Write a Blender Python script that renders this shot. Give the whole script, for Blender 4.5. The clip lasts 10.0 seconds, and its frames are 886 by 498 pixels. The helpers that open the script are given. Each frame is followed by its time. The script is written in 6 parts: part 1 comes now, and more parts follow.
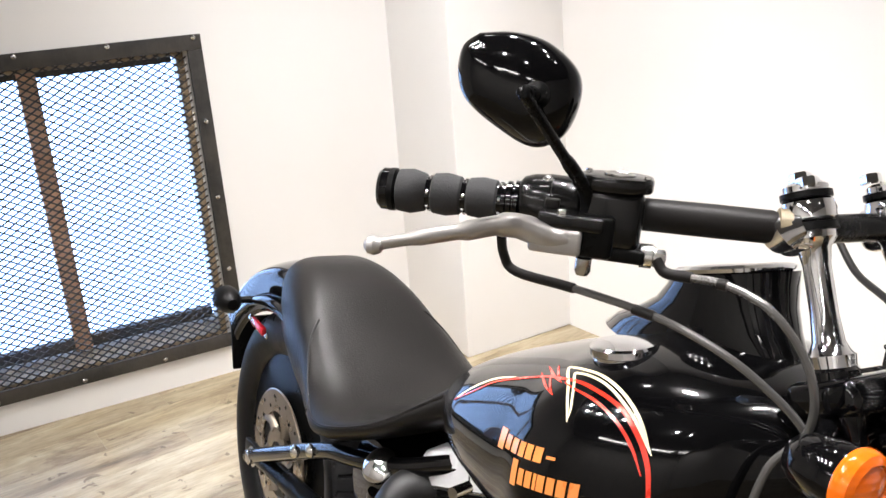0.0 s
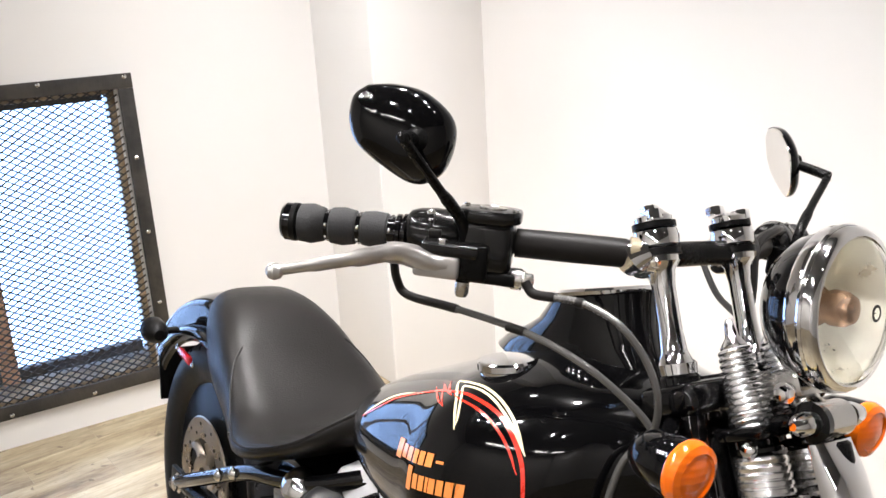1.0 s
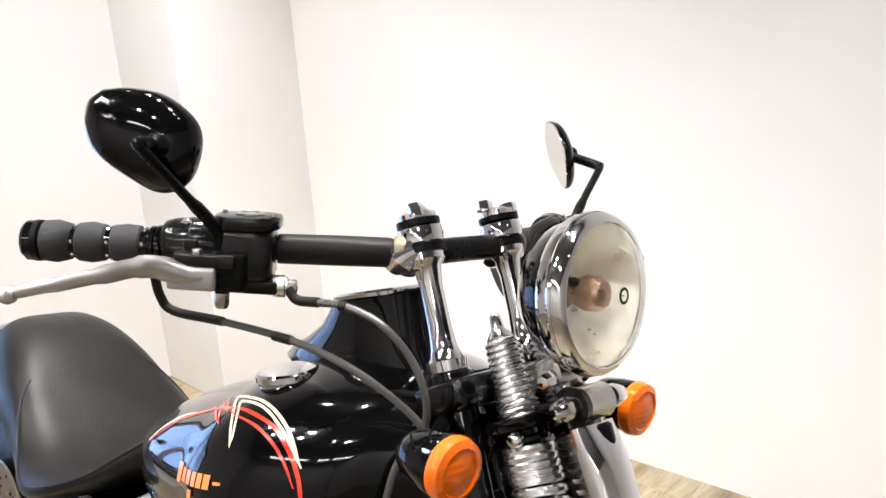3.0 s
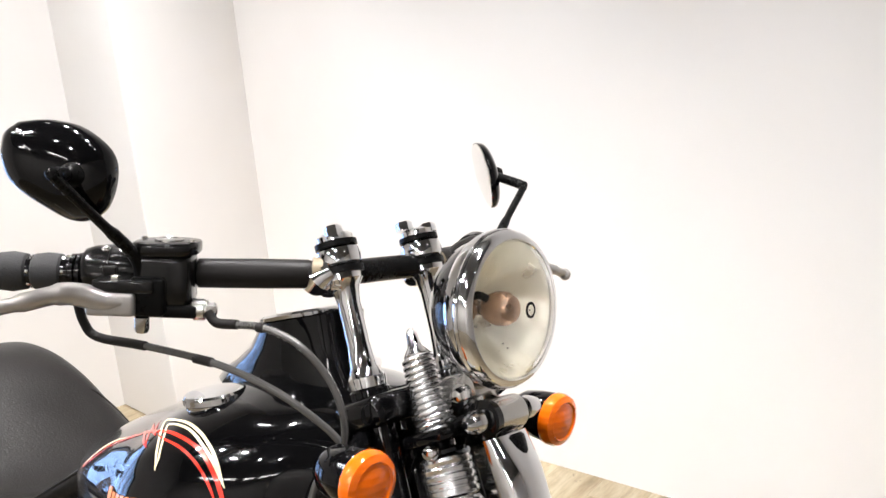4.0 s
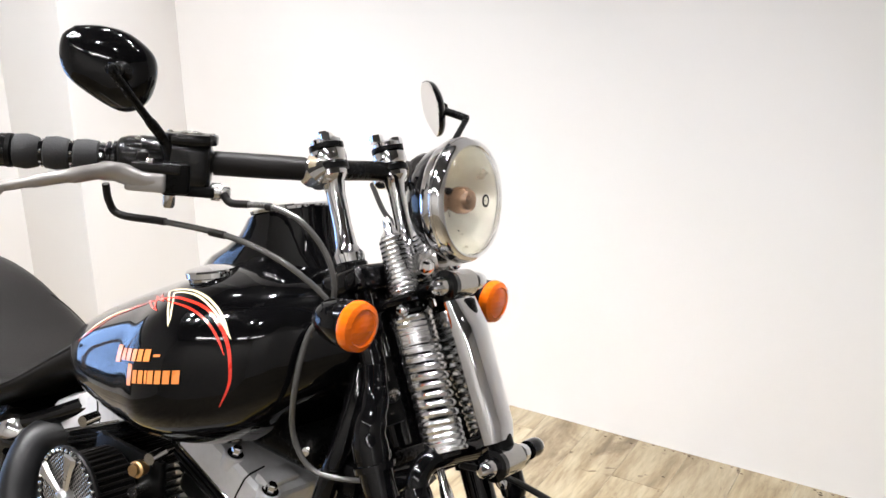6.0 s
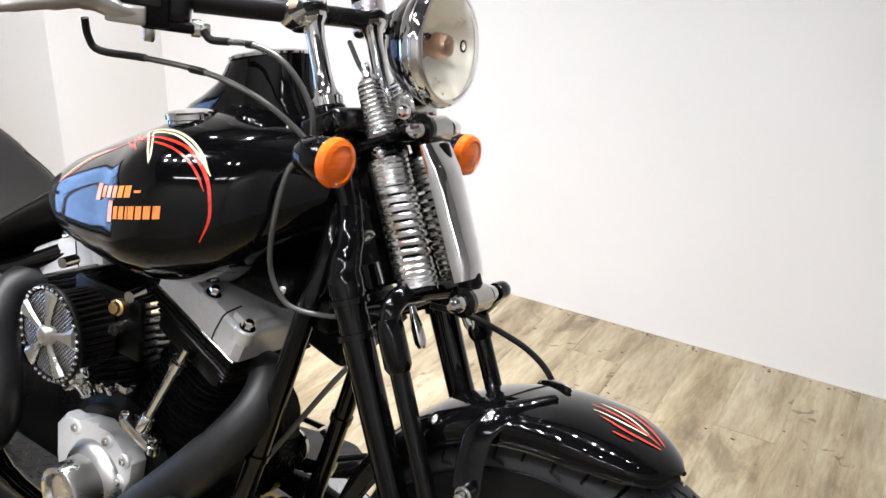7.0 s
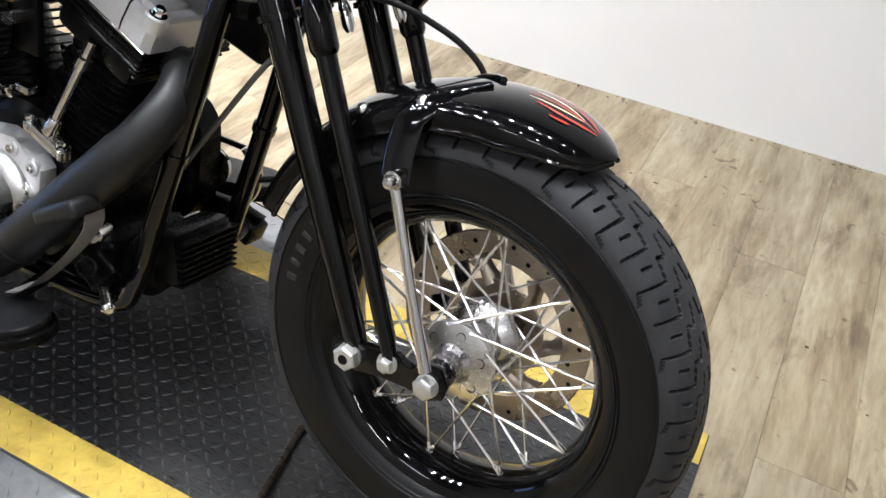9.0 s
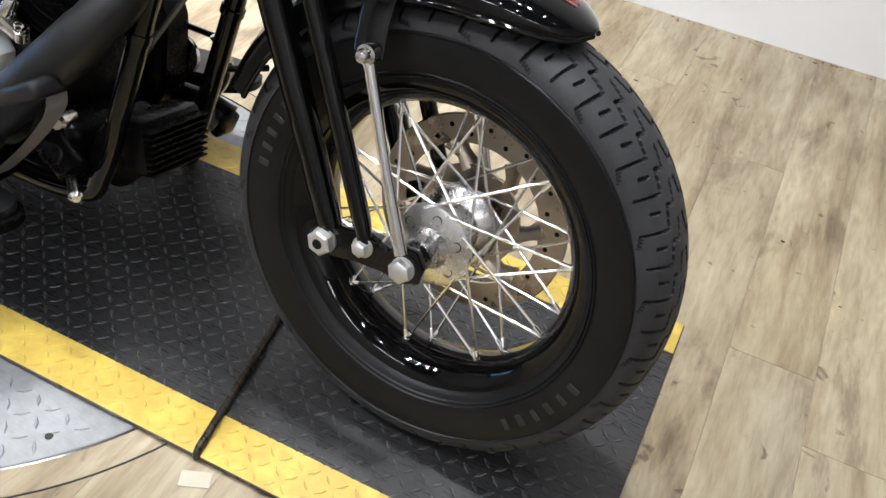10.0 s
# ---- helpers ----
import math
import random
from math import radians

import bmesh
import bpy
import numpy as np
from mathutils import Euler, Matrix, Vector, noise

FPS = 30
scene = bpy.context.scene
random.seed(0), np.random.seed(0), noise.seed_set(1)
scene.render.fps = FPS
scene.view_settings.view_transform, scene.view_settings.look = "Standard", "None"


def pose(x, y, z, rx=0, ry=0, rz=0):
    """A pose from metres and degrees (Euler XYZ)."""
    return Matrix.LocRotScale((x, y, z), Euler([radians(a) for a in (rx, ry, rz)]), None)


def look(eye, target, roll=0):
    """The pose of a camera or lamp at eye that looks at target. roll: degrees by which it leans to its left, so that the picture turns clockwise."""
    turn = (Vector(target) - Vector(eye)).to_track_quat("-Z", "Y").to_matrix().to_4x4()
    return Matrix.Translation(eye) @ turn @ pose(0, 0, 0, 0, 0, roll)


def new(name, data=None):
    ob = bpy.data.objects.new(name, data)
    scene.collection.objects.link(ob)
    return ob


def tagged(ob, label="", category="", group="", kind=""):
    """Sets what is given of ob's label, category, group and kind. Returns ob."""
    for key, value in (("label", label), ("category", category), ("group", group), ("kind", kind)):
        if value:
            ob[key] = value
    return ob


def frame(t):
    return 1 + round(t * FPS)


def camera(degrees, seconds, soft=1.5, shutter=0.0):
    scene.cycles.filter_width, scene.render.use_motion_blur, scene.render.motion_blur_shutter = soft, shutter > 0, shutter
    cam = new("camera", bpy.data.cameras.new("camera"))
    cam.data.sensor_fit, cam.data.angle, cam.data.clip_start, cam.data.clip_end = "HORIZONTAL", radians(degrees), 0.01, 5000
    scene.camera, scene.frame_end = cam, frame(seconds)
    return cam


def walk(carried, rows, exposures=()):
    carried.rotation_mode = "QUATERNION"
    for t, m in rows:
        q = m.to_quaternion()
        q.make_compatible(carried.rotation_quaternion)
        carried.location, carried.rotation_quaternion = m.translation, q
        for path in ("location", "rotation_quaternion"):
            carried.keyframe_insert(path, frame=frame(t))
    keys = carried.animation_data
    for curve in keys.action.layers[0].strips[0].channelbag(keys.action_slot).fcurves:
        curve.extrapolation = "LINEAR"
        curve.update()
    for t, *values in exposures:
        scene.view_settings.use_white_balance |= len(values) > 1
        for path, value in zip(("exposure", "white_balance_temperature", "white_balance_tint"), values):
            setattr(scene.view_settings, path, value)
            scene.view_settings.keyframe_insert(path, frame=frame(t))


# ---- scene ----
cam = camera(53.36, 10.0)
PATH = [
    (0, (0.019, -0.522, 1.365), (-1.633, 0.404, 0.724), -4.2),
    (0.5, (0.107, -0.547, 1.389), (-1.548, 0.411, 0.802), -3.7),
    (1, (0.135, -0.532, 1.387), (-1.464, 0.522, 0.811), -3.4),
    (1.5, (0.149, -0.506, 1.384), (-1.404, 0.614, 0.808), -4.1),
    (2, (0.158, -0.483, 1.376), (-1.332, 0.714, 0.787), -3.7),
    (2.5, (0.166, -0.466, 1.371), (-1.265, 0.799, 0.779), -3.4),
    (3, (0.177, -0.448, 1.369), (-1.214, 0.868, 0.791), -4.0),
    (4.5, (0.264, -0.429, 1.374), (-1.048, 0.986, 0.847), -4.0),
    (5, (0.281, -0.501, 1.373), (-0.978, 0.959, 0.841), -2.3),
    (6.5, (0.352, -0.729, 1.334), (-0.734, 0.8, 0.639), 0.4),
    (7, (0.363, -0.738, 1.297), (-0.679, 0.763, 0.483), 2.1),
    (7.5, (0.366, -0.745, 1.264), (-0.63, 0.733, 0.357), 3.4),
    (8, (0.365, -0.745, 1.232), (-0.559, 0.713, 0.221), 4.0),
    (8.5, (0.369, -0.745, 1.196), (-0.471, 0.69, 0.084), 5.2),
    (9, (0.373, -0.752, 1.157), (-0.375, 0.656, -0.049), 6.7),
    (9.5, (0.381, -0.766, 1.123), (-0.294, 0.604, -0.168), 8.0),
    (10, (0.386, -0.759, 1.109), (-0.246, 0.581, -0.235), 8.3),
]
walk(cam, [(t, look(eye, target, roll)) for t, eye, target, roll in PATH], [(0, -0.46, 6500, 12.5), (3.0, -0.44, 6450, 12.5), (5.0, -0.43, 6400, 12), (6.5, -0.51, 6250, 11.5), (8.0, -0.56, 6000, 10.5), (9.0, -0.50, 6000, 10), (10, -0.46, 6050, 10)])

# ---------------------------------------------------------------- world and light
LEAN = 11.1          # degrees by which the motorcycle leans on its side stand
FLOOR = -0.012       # wood floor; the top of the steel deck is z = 0
CEIL = 3.3
ROOM_TURN = 5.1      # the deck and the back wall against the motorcycle's line
world = bpy.data.worlds.new("world")
scene.world = world
world.use_nodes = True
sky = world.node_tree.nodes.new("ShaderNodeTexSky")
sky.sky_type, sky.sun_disc = "NISHITA", False
sky.sun_elevation, sky.sun_rotation = radians(38), radians(90)
world.node_tree.links.new(sky.outputs["Color"], world.node_tree.nodes["Background"].inputs["Color"])
world.node_tree.nodes["Background"].inputs["Strength"].default_value = 0.15


def spotlight(place, target, watts, size=0.11, colour=(1.0, 0.98, 0.955), angle=70):
    """One ceiling lamp: of the showroom's tracks, or fill added for the back wall."""
    ob = new("track_or_fill_lamp", bpy.data.lights.new("track_or_fill_lamp", "AREA"))
    ob.data.shape, ob.data.size, ob.data.energy, ob.data.color = "DISK", size, watts, colour
    ob.data.spread = radians(angle)
    ob.matrix_world = look(place, target)
    return ob


# two tracks over and before the motorcycle
for x in (-2.0, -1.35, -0.7, -0.05, 0.6, 1.25):
    spotlight((x, 0.50, 3.1), (x * 1.05 - 0.2, 0.45, 0.0), 26 if x < -1 else 15 if x < 0 else 4.5)
for x in (-2.35, -1.95, -1.55, -1.15):
    for y in (-1.05, -1.45):
        spotlight((x, y, 3.1), (x * 0.4 - 0.25, 0.05, 0.7), 3.6, 0.09)
for x in (-0.1, 0.7):
    spotlight((x, -1.45, 3.1), (x * 0.8 - 0.4, 0.1, 0.6), 2.5)
# three unseen lamps added to brighten the back wall
for x, watts in ((-1.9, 11), (0.3, 6), (2.0, 5)):
    spotlight((x, 0.35, 3.1), (x - 0.2, 1.5, 1.3), watts, angle=120)
# twin tubes over the front of the showroom; the pair at x = 2.7 is added fill
for x in (-0.9, 0.9, 2.7):
    for y in (-3.55, -3.40):
        ob = new("tube_or_fill_lamp", bpy.data.lights.new("tube_or_fill_lamp", "AREA"))
        ob.data.shape, ob.data.size, ob.data.size_y, ob.data.energy, ob.data.color = "RECTANGLE", 1.2, 0.04, 24, (1.0, 0.97, 0.93)
        ob.matrix_world = pose(x, y, 3.1)

# ---------------------------------------------------------------- materials
def nodes_of(name):
    m = bpy.data.materials.new(name)
    m.use_nodes = True
    nt = m.node_tree
    return m, nt, nt.nodes["Principled BSDF"]


def add(nt, kind, **values):
    n = nt.nodes.new(kind)
    for k, v in values.items():
        n.inputs[k.replace("_", " ")].default_value = v
    return n


def ramp(nt, source, stops):
    r = nt.nodes.new("ShaderNodeValToRGB")
    r.color_ramp.elements[0].position, r.color_ramp.elements[0].color = stops[0][0], (*stops[0][1], 1)
    r.color_ramp.elements[1].position, r.color_ramp.elements[1].color = stops[-1][0], (*stops[-1][1], 1)
    for pos, col in stops[1:-1]:
        e = r.color_ramp.elements.new(pos)
        e.color = (*col, 1)
    nt.links.new(source, r.inputs["Fac"])
    return r.outputs["Color"]


def coords(nt, scale=(1, 1, 1), turn=0.0, space="Object"):
    tc = nt.nodes.new("ShaderNodeTexCoord")
    mp = nt.nodes.new("ShaderNodeMapping")
    mp.inputs["Scale"].default_value = scale
    mp.inputs["Rotation"].default_value = (0, 0, turn)
    nt.links.new(tc.outputs[space], mp.inputs["Vector"])
    return mp.outputs["Vector"]


def noise_tex(nt, vec, scale, detail=4.0, rough=0.55, distort=0.0):
    n = add(nt, "ShaderNodeTexNoise", Scale=scale, Detail=detail, Roughness=rough, Distortion=distort)
    nt.links.new(vec, n.inputs["Vector"])
    return n.outputs["Fac"]


def relief(nt, bsdf, height, strength, distance=0.002):
    b = add(nt, "ShaderNodeBump", Strength=strength, Distance=distance)
    nt.links.new(height, b.inputs["Height"])
    nt.links.new(b.outputs["Normal"], bsdf.inputs["Normal"])


def surface(name, colour, rough=0.5, metal=0.0, vary=0.15, scale=6.0, grain=60.0, bump=0.1, rough_vary=0.1, coat=0.0, spec=0.5):
    """A general surface: colour varies at a large and a fine scale, and so does the roughness."""
    m, nt, b = nodes_of(name)
    vec = coords(nt)
    big, fine = noise_tex(nt, vec, scale), noise_tex(nt, vec, grain)
    mix = nt.nodes.new("ShaderNodeMath")
    mix.operation = "MULTIPLY_ADD"
    nt.links.new(fine, mix.inputs[0])
    mix.inputs[1].default_value = 0.35
    nt.links.new(big, mix.inputs[2])
    lo, hi = [c * (1 - vary) for c in colour], [min(1, c * (1 + vary)) for c in colour]
    nt.links.new(ramp(nt, mix.outputs[0], [(0.4, lo), (0.9, hi)]), b.inputs["Base Color"])
    r0, r1 = max(0.02, rough - rough_vary), min(1, rough + rough_vary)
    nt.links.new(ramp(nt, mix.outputs[0], [(0.4, (r0,) * 3), (0.9, (r1,) * 3)]), b.inputs["Roughness"])
    b.inputs["Metallic"].default_value = metal
    b.inputs["Coat Weight"].default_value = coat
    b.inputs["Coat Roughness"].default_value = 0.02
    b.inputs["Specular IOR Level"].default_value = spec
    if bump:
        relief(nt, b, fine, bump)
    return m


def glow(name, colour, strength):
    m, nt, b = nodes_of(name)
    e = add(nt, "ShaderNodeEmission", Color=(*colour, 1), Strength=strength)
    nt.links.new(e.outputs[0], nt.nodes["Material Output"].inputs["Surface"])
    return m


def glass(name, colour=(1, 1, 1), rough=0.0, ior=1.45):
    m, nt, b = nodes_of(name)
    b.inputs["Base Color"].default_value = (*colour, 1)
    b.inputs["Roughness"].default_value = rough
    b.inputs["IOR"].default_value = ior
    b.inputs["Transmission Weight"].default_value = 1.0
    return m


# ---------------------------------------------------------------- mesh helpers
def part(name, bm, material, parent=None, label="", smooth=True, angle=35):
    """Links a bmesh as one mesh object."""
    bmesh.ops.recalc_face_normals(bm, faces=bm.faces)
    me = bpy.data.meshes.new(name)
    if smooth:
        limit = radians(angle)
        for f in bm.faces:
            f.smooth = True
        for e in bm.edges:
            if len(e.link_faces) == 2 and e.calc_face_angle(0) > limit:
                e.smooth = False
    bm.to_mesh(me)
    bm.free()
    for m in material if isinstance(material, (list, tuple)) else [material]:
        me.materials.append(m)
    ob = new(name, me)
    ob.parent = parent
    if label:
        tagged(ob, label)
    return ob


def empty(name, m, label, category, group="", kind=""):
    ob = new(name)
    ob.matrix_world = m
    return tagged(ob, label, category, group, kind)


def box(size, centre=(0, 0, 0), bevel=0.0, turn=None, bm=None, segments=2):
    bm = bm or bmesh.new()
    made = bmesh.ops.create_cube(bm, size=1.0)["verts"]
    m = Matrix.Translation(centre) @ (turn.to_4x4() if turn else Matrix()) @ Matrix.Diagonal((*size, 1))
    bmesh.ops.transform(bm, matrix=m, verts=made)
    if bevel:
        edges = list({e for v in made for e in v.link_edges})
        bmesh.ops.bevel(bm, geom=edges, offset=bevel, segments=segments, profile=0.5, affect="EDGES")
    return bm


def rings(bm, loops, closed=True, caps=True, ring_closed=True):
    """Skins a row of rings of points with quads."""
    rows = [[bm.verts.new(p) for p in loop] for loop in loops]
    n = len(rows[0])
    pairs = list(zip(rows, rows[1:])) + ([(rows[-1], rows[0])] if not closed else [])
    for a, b in pairs:
        for i in range(n if ring_closed else n - 1):
            j = (i + 1) % n
            bm.faces.new((a[i], a[j], b[j], b[i]))
    if caps and closed and ring_closed:
        bm.faces.new(rows[0])
        bm.faces.new(rows[-1][::-1])
    return bm


def spline(points, steps=8):
    """A smooth (Catmull-Rom) line through points of any dimension."""
    P = [Vector(p) for p in points]
    P = [2 * P[0] - P[1], *P, 2 * P[-1] - P[-2]]
    out = []
    for i in range(1, len(P) - 2):
        a, b, c, d = P[i - 1 : i + 3]
        for k in range(steps):
            t = k / steps
            out.append(0.5 * ((2 * b) + (c - a) * t + (2 * a - 5 * b + 4 * c - d) * t * t + (3 * b - a - 3 * c + d) * t**3))
    out.append(P[-2])
    return out


def tube(points, radius, bm=None, sides=12, caps=True, flat=1.0):
    """A swept round bar along points; radius is one number or one for each point."""
    bm = bm or bmesh.new()
    P = [Vector(p) for p in points]
    R = list(radius) if isinstance(radius, (list, tuple)) else [radius] * len(P)
    ways = [(P[min(i + 1, len(P) - 1)] - P[max(i - 1, 0)]).normalized() for i in range(len(P))]
    side = ways[0].orthogonal().normalized()
    loops = []
    for p, w, r in zip(P, ways, R):
        side = (side - w * side.dot(w)).normalized()
        up = w.cross(side)
        loops.append([p + (side * math.cos(a) + up * math.sin(a) * flat) * r for a in (2 * math.pi * k / sides for k in range(sides))])
    return rings(bm, loops, caps=caps)


def lathe(profile, origin=(0, 0, 0), axis=(0, 0, 1), sides=32, bm=None, caps=True, loop=False):
    """Turns a profile of (radius, height) about an axis."""
    bm = bm or bmesh.new()
    w = Vector(axis).normalized()
    u = w.orthogonal().normalized()
    v = w.cross(u)
    o = Vector(origin)
    loops = [[o + w * h + (u * math.cos(a) + v * math.sin(a)) * max(r, 0.0004) for a in (2 * math.pi * k / sides for k in range(sides))] for r, h in profile]
    return rings(bm, loops, closed=not loop, caps=caps)


def rod(a, b, radius, sides=12, bm=None, end=0.0):
    """A straight bar from a to b, its ends softened by end."""
    a, b = Vector(a), Vector(b)
    h = (b - a).length
    prof = [(radius, 0), (radius, h)]
    if end:
        prof = [(radius - end, 0), (radius, end), (radius, h - end), (radius - end, h)]
    return lathe(prof, a, b - a, sides, bm)


def bolt(place, axis, radius=0.008, height=0.007, bm=None, dome=True, washer=1.35):
    """A hexagon bolt head with a washer and a softly rounded top."""
    bm = lathe([(radius * washer, 0), (radius * washer, height * 0.18)], place, axis, 16, bm)
    prof = [(radius, height * 0.18), (radius, height * 0.85), (radius * 0.82, height)]
    return lathe(prof + ([(radius * 0.4, height * 1.08)] if dome else []), place, axis, 6, bm)


def coil(a, b, radius, wire, turns, bm=None, per=18, sides=8):
    a, b = Vector(a), Vector(b)
    w = (b - a).normalized()
    u = w.orthogonal().normalized()
    v = w.cross(u)
    n = int(turns * per)
    pts = [a + (b - a) * (i / n) + (u * math.cos(2 * math.pi * i / per) + v * math.sin(2 * math.pi * i / per)) * radius for i in range(n + 1)]
    return tube(pts, wire, bm, sides)


def bevelled_plate(outline, thickness, axis="y", at=0.0, bevel=0.0, bm=None):
    """A plate cut to an outline in the plane across axis, thickness centred on at."""
    bm = bm or bmesh.new()
    put = {"x": lambda p, h: (h, p[0], p[1]), "y": lambda p, h: (p[0], h, p[1]), "z": lambda p, h: (p[0], p[1], h)}[axis]
    lo = [bm.verts.new(put(p, at - thickness / 2)) for p in outline]
    hi = [bm.verts.new(put(p, at + thickness / 2)) for p in outline]
    n = len(outline)
    faces = [bm.faces.new(lo), bm.faces.new(hi[::-1])]
    for i in range(n):
        bm.faces.new((lo[i], lo[(i + 1) % n], hi[(i + 1) % n], hi[i]))
    if bevel:
        edges = {e for f in faces for e in f.edges}
        bmesh.ops.bevel(bm, geom=list(edges), offset=bevel, segments=2, profile=0.5, affect="EDGES")
    return bm

# ---------------------------------------------------------------- the materials of the place
def wall_paint():
    """Warm white emulsion on board, with a faint roller grain and soft marks."""
    m, nt, b = nodes_of("wall_paint")
    vec = coords(nt)
    big, fine = noise_tex(nt, vec, 0.9, 5), noise_tex(nt, vec, 140, 2)
    nt.links.new(ramp(nt, big, [(0.3, (0.735, 0.715, 0.70)), (0.52, (0.768, 0.757, 0.748)), (0.75, (0.775, 0.770, 0.764))]), b.inputs["Base Color"])
    b.inputs["Roughness"].default_value = 0.5
    relief(nt, b, fine, 0.12, 0.001)
    return m


def plank_wood():
    """Pale, weathered oak vinyl: long grain, knots, and one tint for each plank."""
    m, nt, b = nodes_of("plank_wood")
    info = nt.nodes.new("ShaderNodeObjectInfo")
    tc = nt.nodes.new("ShaderNodeTexCoord")
    shift = nt.nodes.new("ShaderNodeVectorMath")
    shift.operation = "MULTIPLY_ADD"
    rnd = nt.nodes.new("ShaderNodeCombineXYZ")
    for k in "XYZ":
        nt.links.new(info.outputs["Random"], rnd.inputs[k])
    nt.links.new(rnd.outputs[0], shift.inputs[0])
    shift.inputs[1].default_value = (37, 91, 13)
    nt.links.new(tc.outputs["Object"], shift.inputs[2])
    mp = nt.nodes.new("ShaderNodeMapping")
    mp.inputs["Scale"].default_value = (7, 1.0, 7)
    nt.links.new(shift.outputs[0], mp.inputs["Vector"])
    grain = noise_tex(nt, mp.outputs[0], 2.0, 8, 0.6, 0.6)
    streak = noise_tex(nt, mp.outputs[0], 16, 5, 0.6, 0.3)
    stretch = nt.nodes.new("ShaderNodeMapping")
    stretch.inputs["Scale"].default_value = (2.6, 0.8, 2.6)
    nt.links.new(shift.outputs[0], stretch.inputs["Vector"])
    blotch = noise_tex(nt, stretch.outputs[0], 3.2, 6, 0.66, 0.7)
    c1 = ramp(nt, grain, [(0.26, (0.145, 0.106, 0.062)), (0.40, (0.27, 0.217, 0.138)), (0.55, (0.365, 0.312, 0.217)), (0.8, (0.44, 0.390, 0.292))])
    c2 = ramp(nt, streak, [(0.3, (0.74, 0.71, 0.67)), (0.6, (1, 1, 1))])
    c3 = ramp(nt, blotch, [(0.34, (0.42, 0.36, 0.31)), (0.46, (0.88, 0.86, 0.83)), (0.56, (1.0, 1.0, 1.0)), (0.7, (1.2, 1.19, 1.16))])
    speck = noise_tex(nt, shift.outputs[0], 19, 3, 0.5, 0.8)
    c4 = ramp(nt, speck, [(0.66, (1.0, 1.0, 1.0)), (0.72, (0.35, 0.30, 0.25))])
    tint = ramp(nt, info.outputs["Random"], [(0.0, (0.80, 0.78, 0.76)), (0.5, (0.95, 0.93, 0.88)), (1.0, (1.0, 1.0, 1.0))])
    out = c1
    for other in (c2, c3, c4, tint):
        mix = nt.nodes.new("ShaderNodeMixRGB")
        mix.blend_type = "MULTIPLY"
        mix.inputs["Fac"].default_value = 0.85
        nt.links.new(out, mix.inputs["Color1"])
        nt.links.new(other, mix.inputs["Color2"])
        out = mix.outputs["Color"]
    nt.links.new(out, b.inputs["Base Color"])
    nt.links.new(ramp(nt, streak, [(0.3, (0.45,) * 3), (0.7, (0.3,) * 3)]), b.inputs["Roughness"])
    relief(nt, b, streak, 0.25, 0.0008)
    return m


def scratched(name, colour, rough, metal, dirt=(0.02, 0.018, 0.015), amount=0.5):
    """Painted or bare plate with scuffs, ground-in dirt and fine scratches."""
    m, nt, b = nodes_of(name)
    vec = coords(nt)
    long_vec = coords(nt, (1, 12, 1), 0.5)
    big, fine, scr = noise_tex(nt, vec, 7, 6, 0.65), noise_tex(nt, vec, 55, 4), noise_tex(nt, long_vec, 28, 3, 0.7)
    mix = nt.nodes.new("ShaderNodeMixRGB")
    nt.links.new(ramp(nt, big, [(0.42, (amount,) * 3), (0.62, (0.0,) * 3)]), mix.inputs["Fac"])
    nt.links.new(ramp(nt, fine, [(0.3, [c * 0.8 for c in colour]), (0.7, colour)]), mix.inputs["Color1"])
    mix.inputs["Color2"].default_value = (*dirt, 1)
    nt.links.new(mix.outputs["Color"], b.inputs["Base Color"])
    nt.links.new(ramp(nt, scr, [(0.35, (max(0.05, rough - 0.15),) * 3), (0.65, (rough + 0.15,) * 3)]), b.inputs["Roughness"])
    b.inputs["Metallic"].default_value = metal
    relief(nt, b, fine, 0.2, 0.0008)
    return m


def gloss_paint():
    m, nt, b = nodes_of("black_gloss_paint")
    fleck = noise_tex(nt, coords(nt), 900, 1)
    nt.links.new(ramp(nt, fleck, [(0.45, (0.0015, 0.0015, 0.0017)), (0.8, (0.0032, 0.0032, 0.0036))]), b.inputs["Base Color"])
    b.inputs["Roughness"].default_value = 0.12
    b.inputs["Specular IOR Level"].default_value = 0.05
    b.inputs["Coat Weight"].default_value, b.inputs["Coat Roughness"].default_value, b.inputs["Coat IOR"].default_value = 1.0, 0.012, 1.36
    return m


def amber_lens():
    """Ribbed amber plastic that the light goes through."""
    m, nt, b = nodes_of("amber_lens")
    w = add(nt, "ShaderNodeTexWave", Scale=45.0, Distortion=0.0)
    w.bands_direction = "Z"
    nt.links.new(coords(nt), w.inputs["Vector"])
    b.inputs["Base Color"].default_value = (1.0, 0.175, 0.003, 1)
    b.inputs["Roughness"].default_value = 0.08
    b.inputs["IOR"].default_value = 1.4
    b.inputs["Transmission Weight"].default_value = 0.30
    b.inputs["Coat Weight"].default_value = 0.6
    relief(nt, b, w.outputs["Fac"], 0.2, 0.001)
    return m


PAINT = wall_paint()
PLANK = plank_wood()
GLOSS = gloss_paint()
SATIN = surface("satin_black_powder_coat", (0.0035, 0.0035, 0.0035), 0.28, vary=0.3, spec=0.09, bump=0.05, grain=200)
PLASTIC = surface("glossy_black_plastic", (0.004, 0.004, 0.004), 0.16, vary=0.2, spec=0.35, rough_vary=0.05, bump=0.03, grain=200)
HEAT = surface("heatproof_satin_black", (0.0085, 0.0085, 0.009), 0.40, spec=0.34, vary=0.35, scale=9, bump=0.12, grain=160)
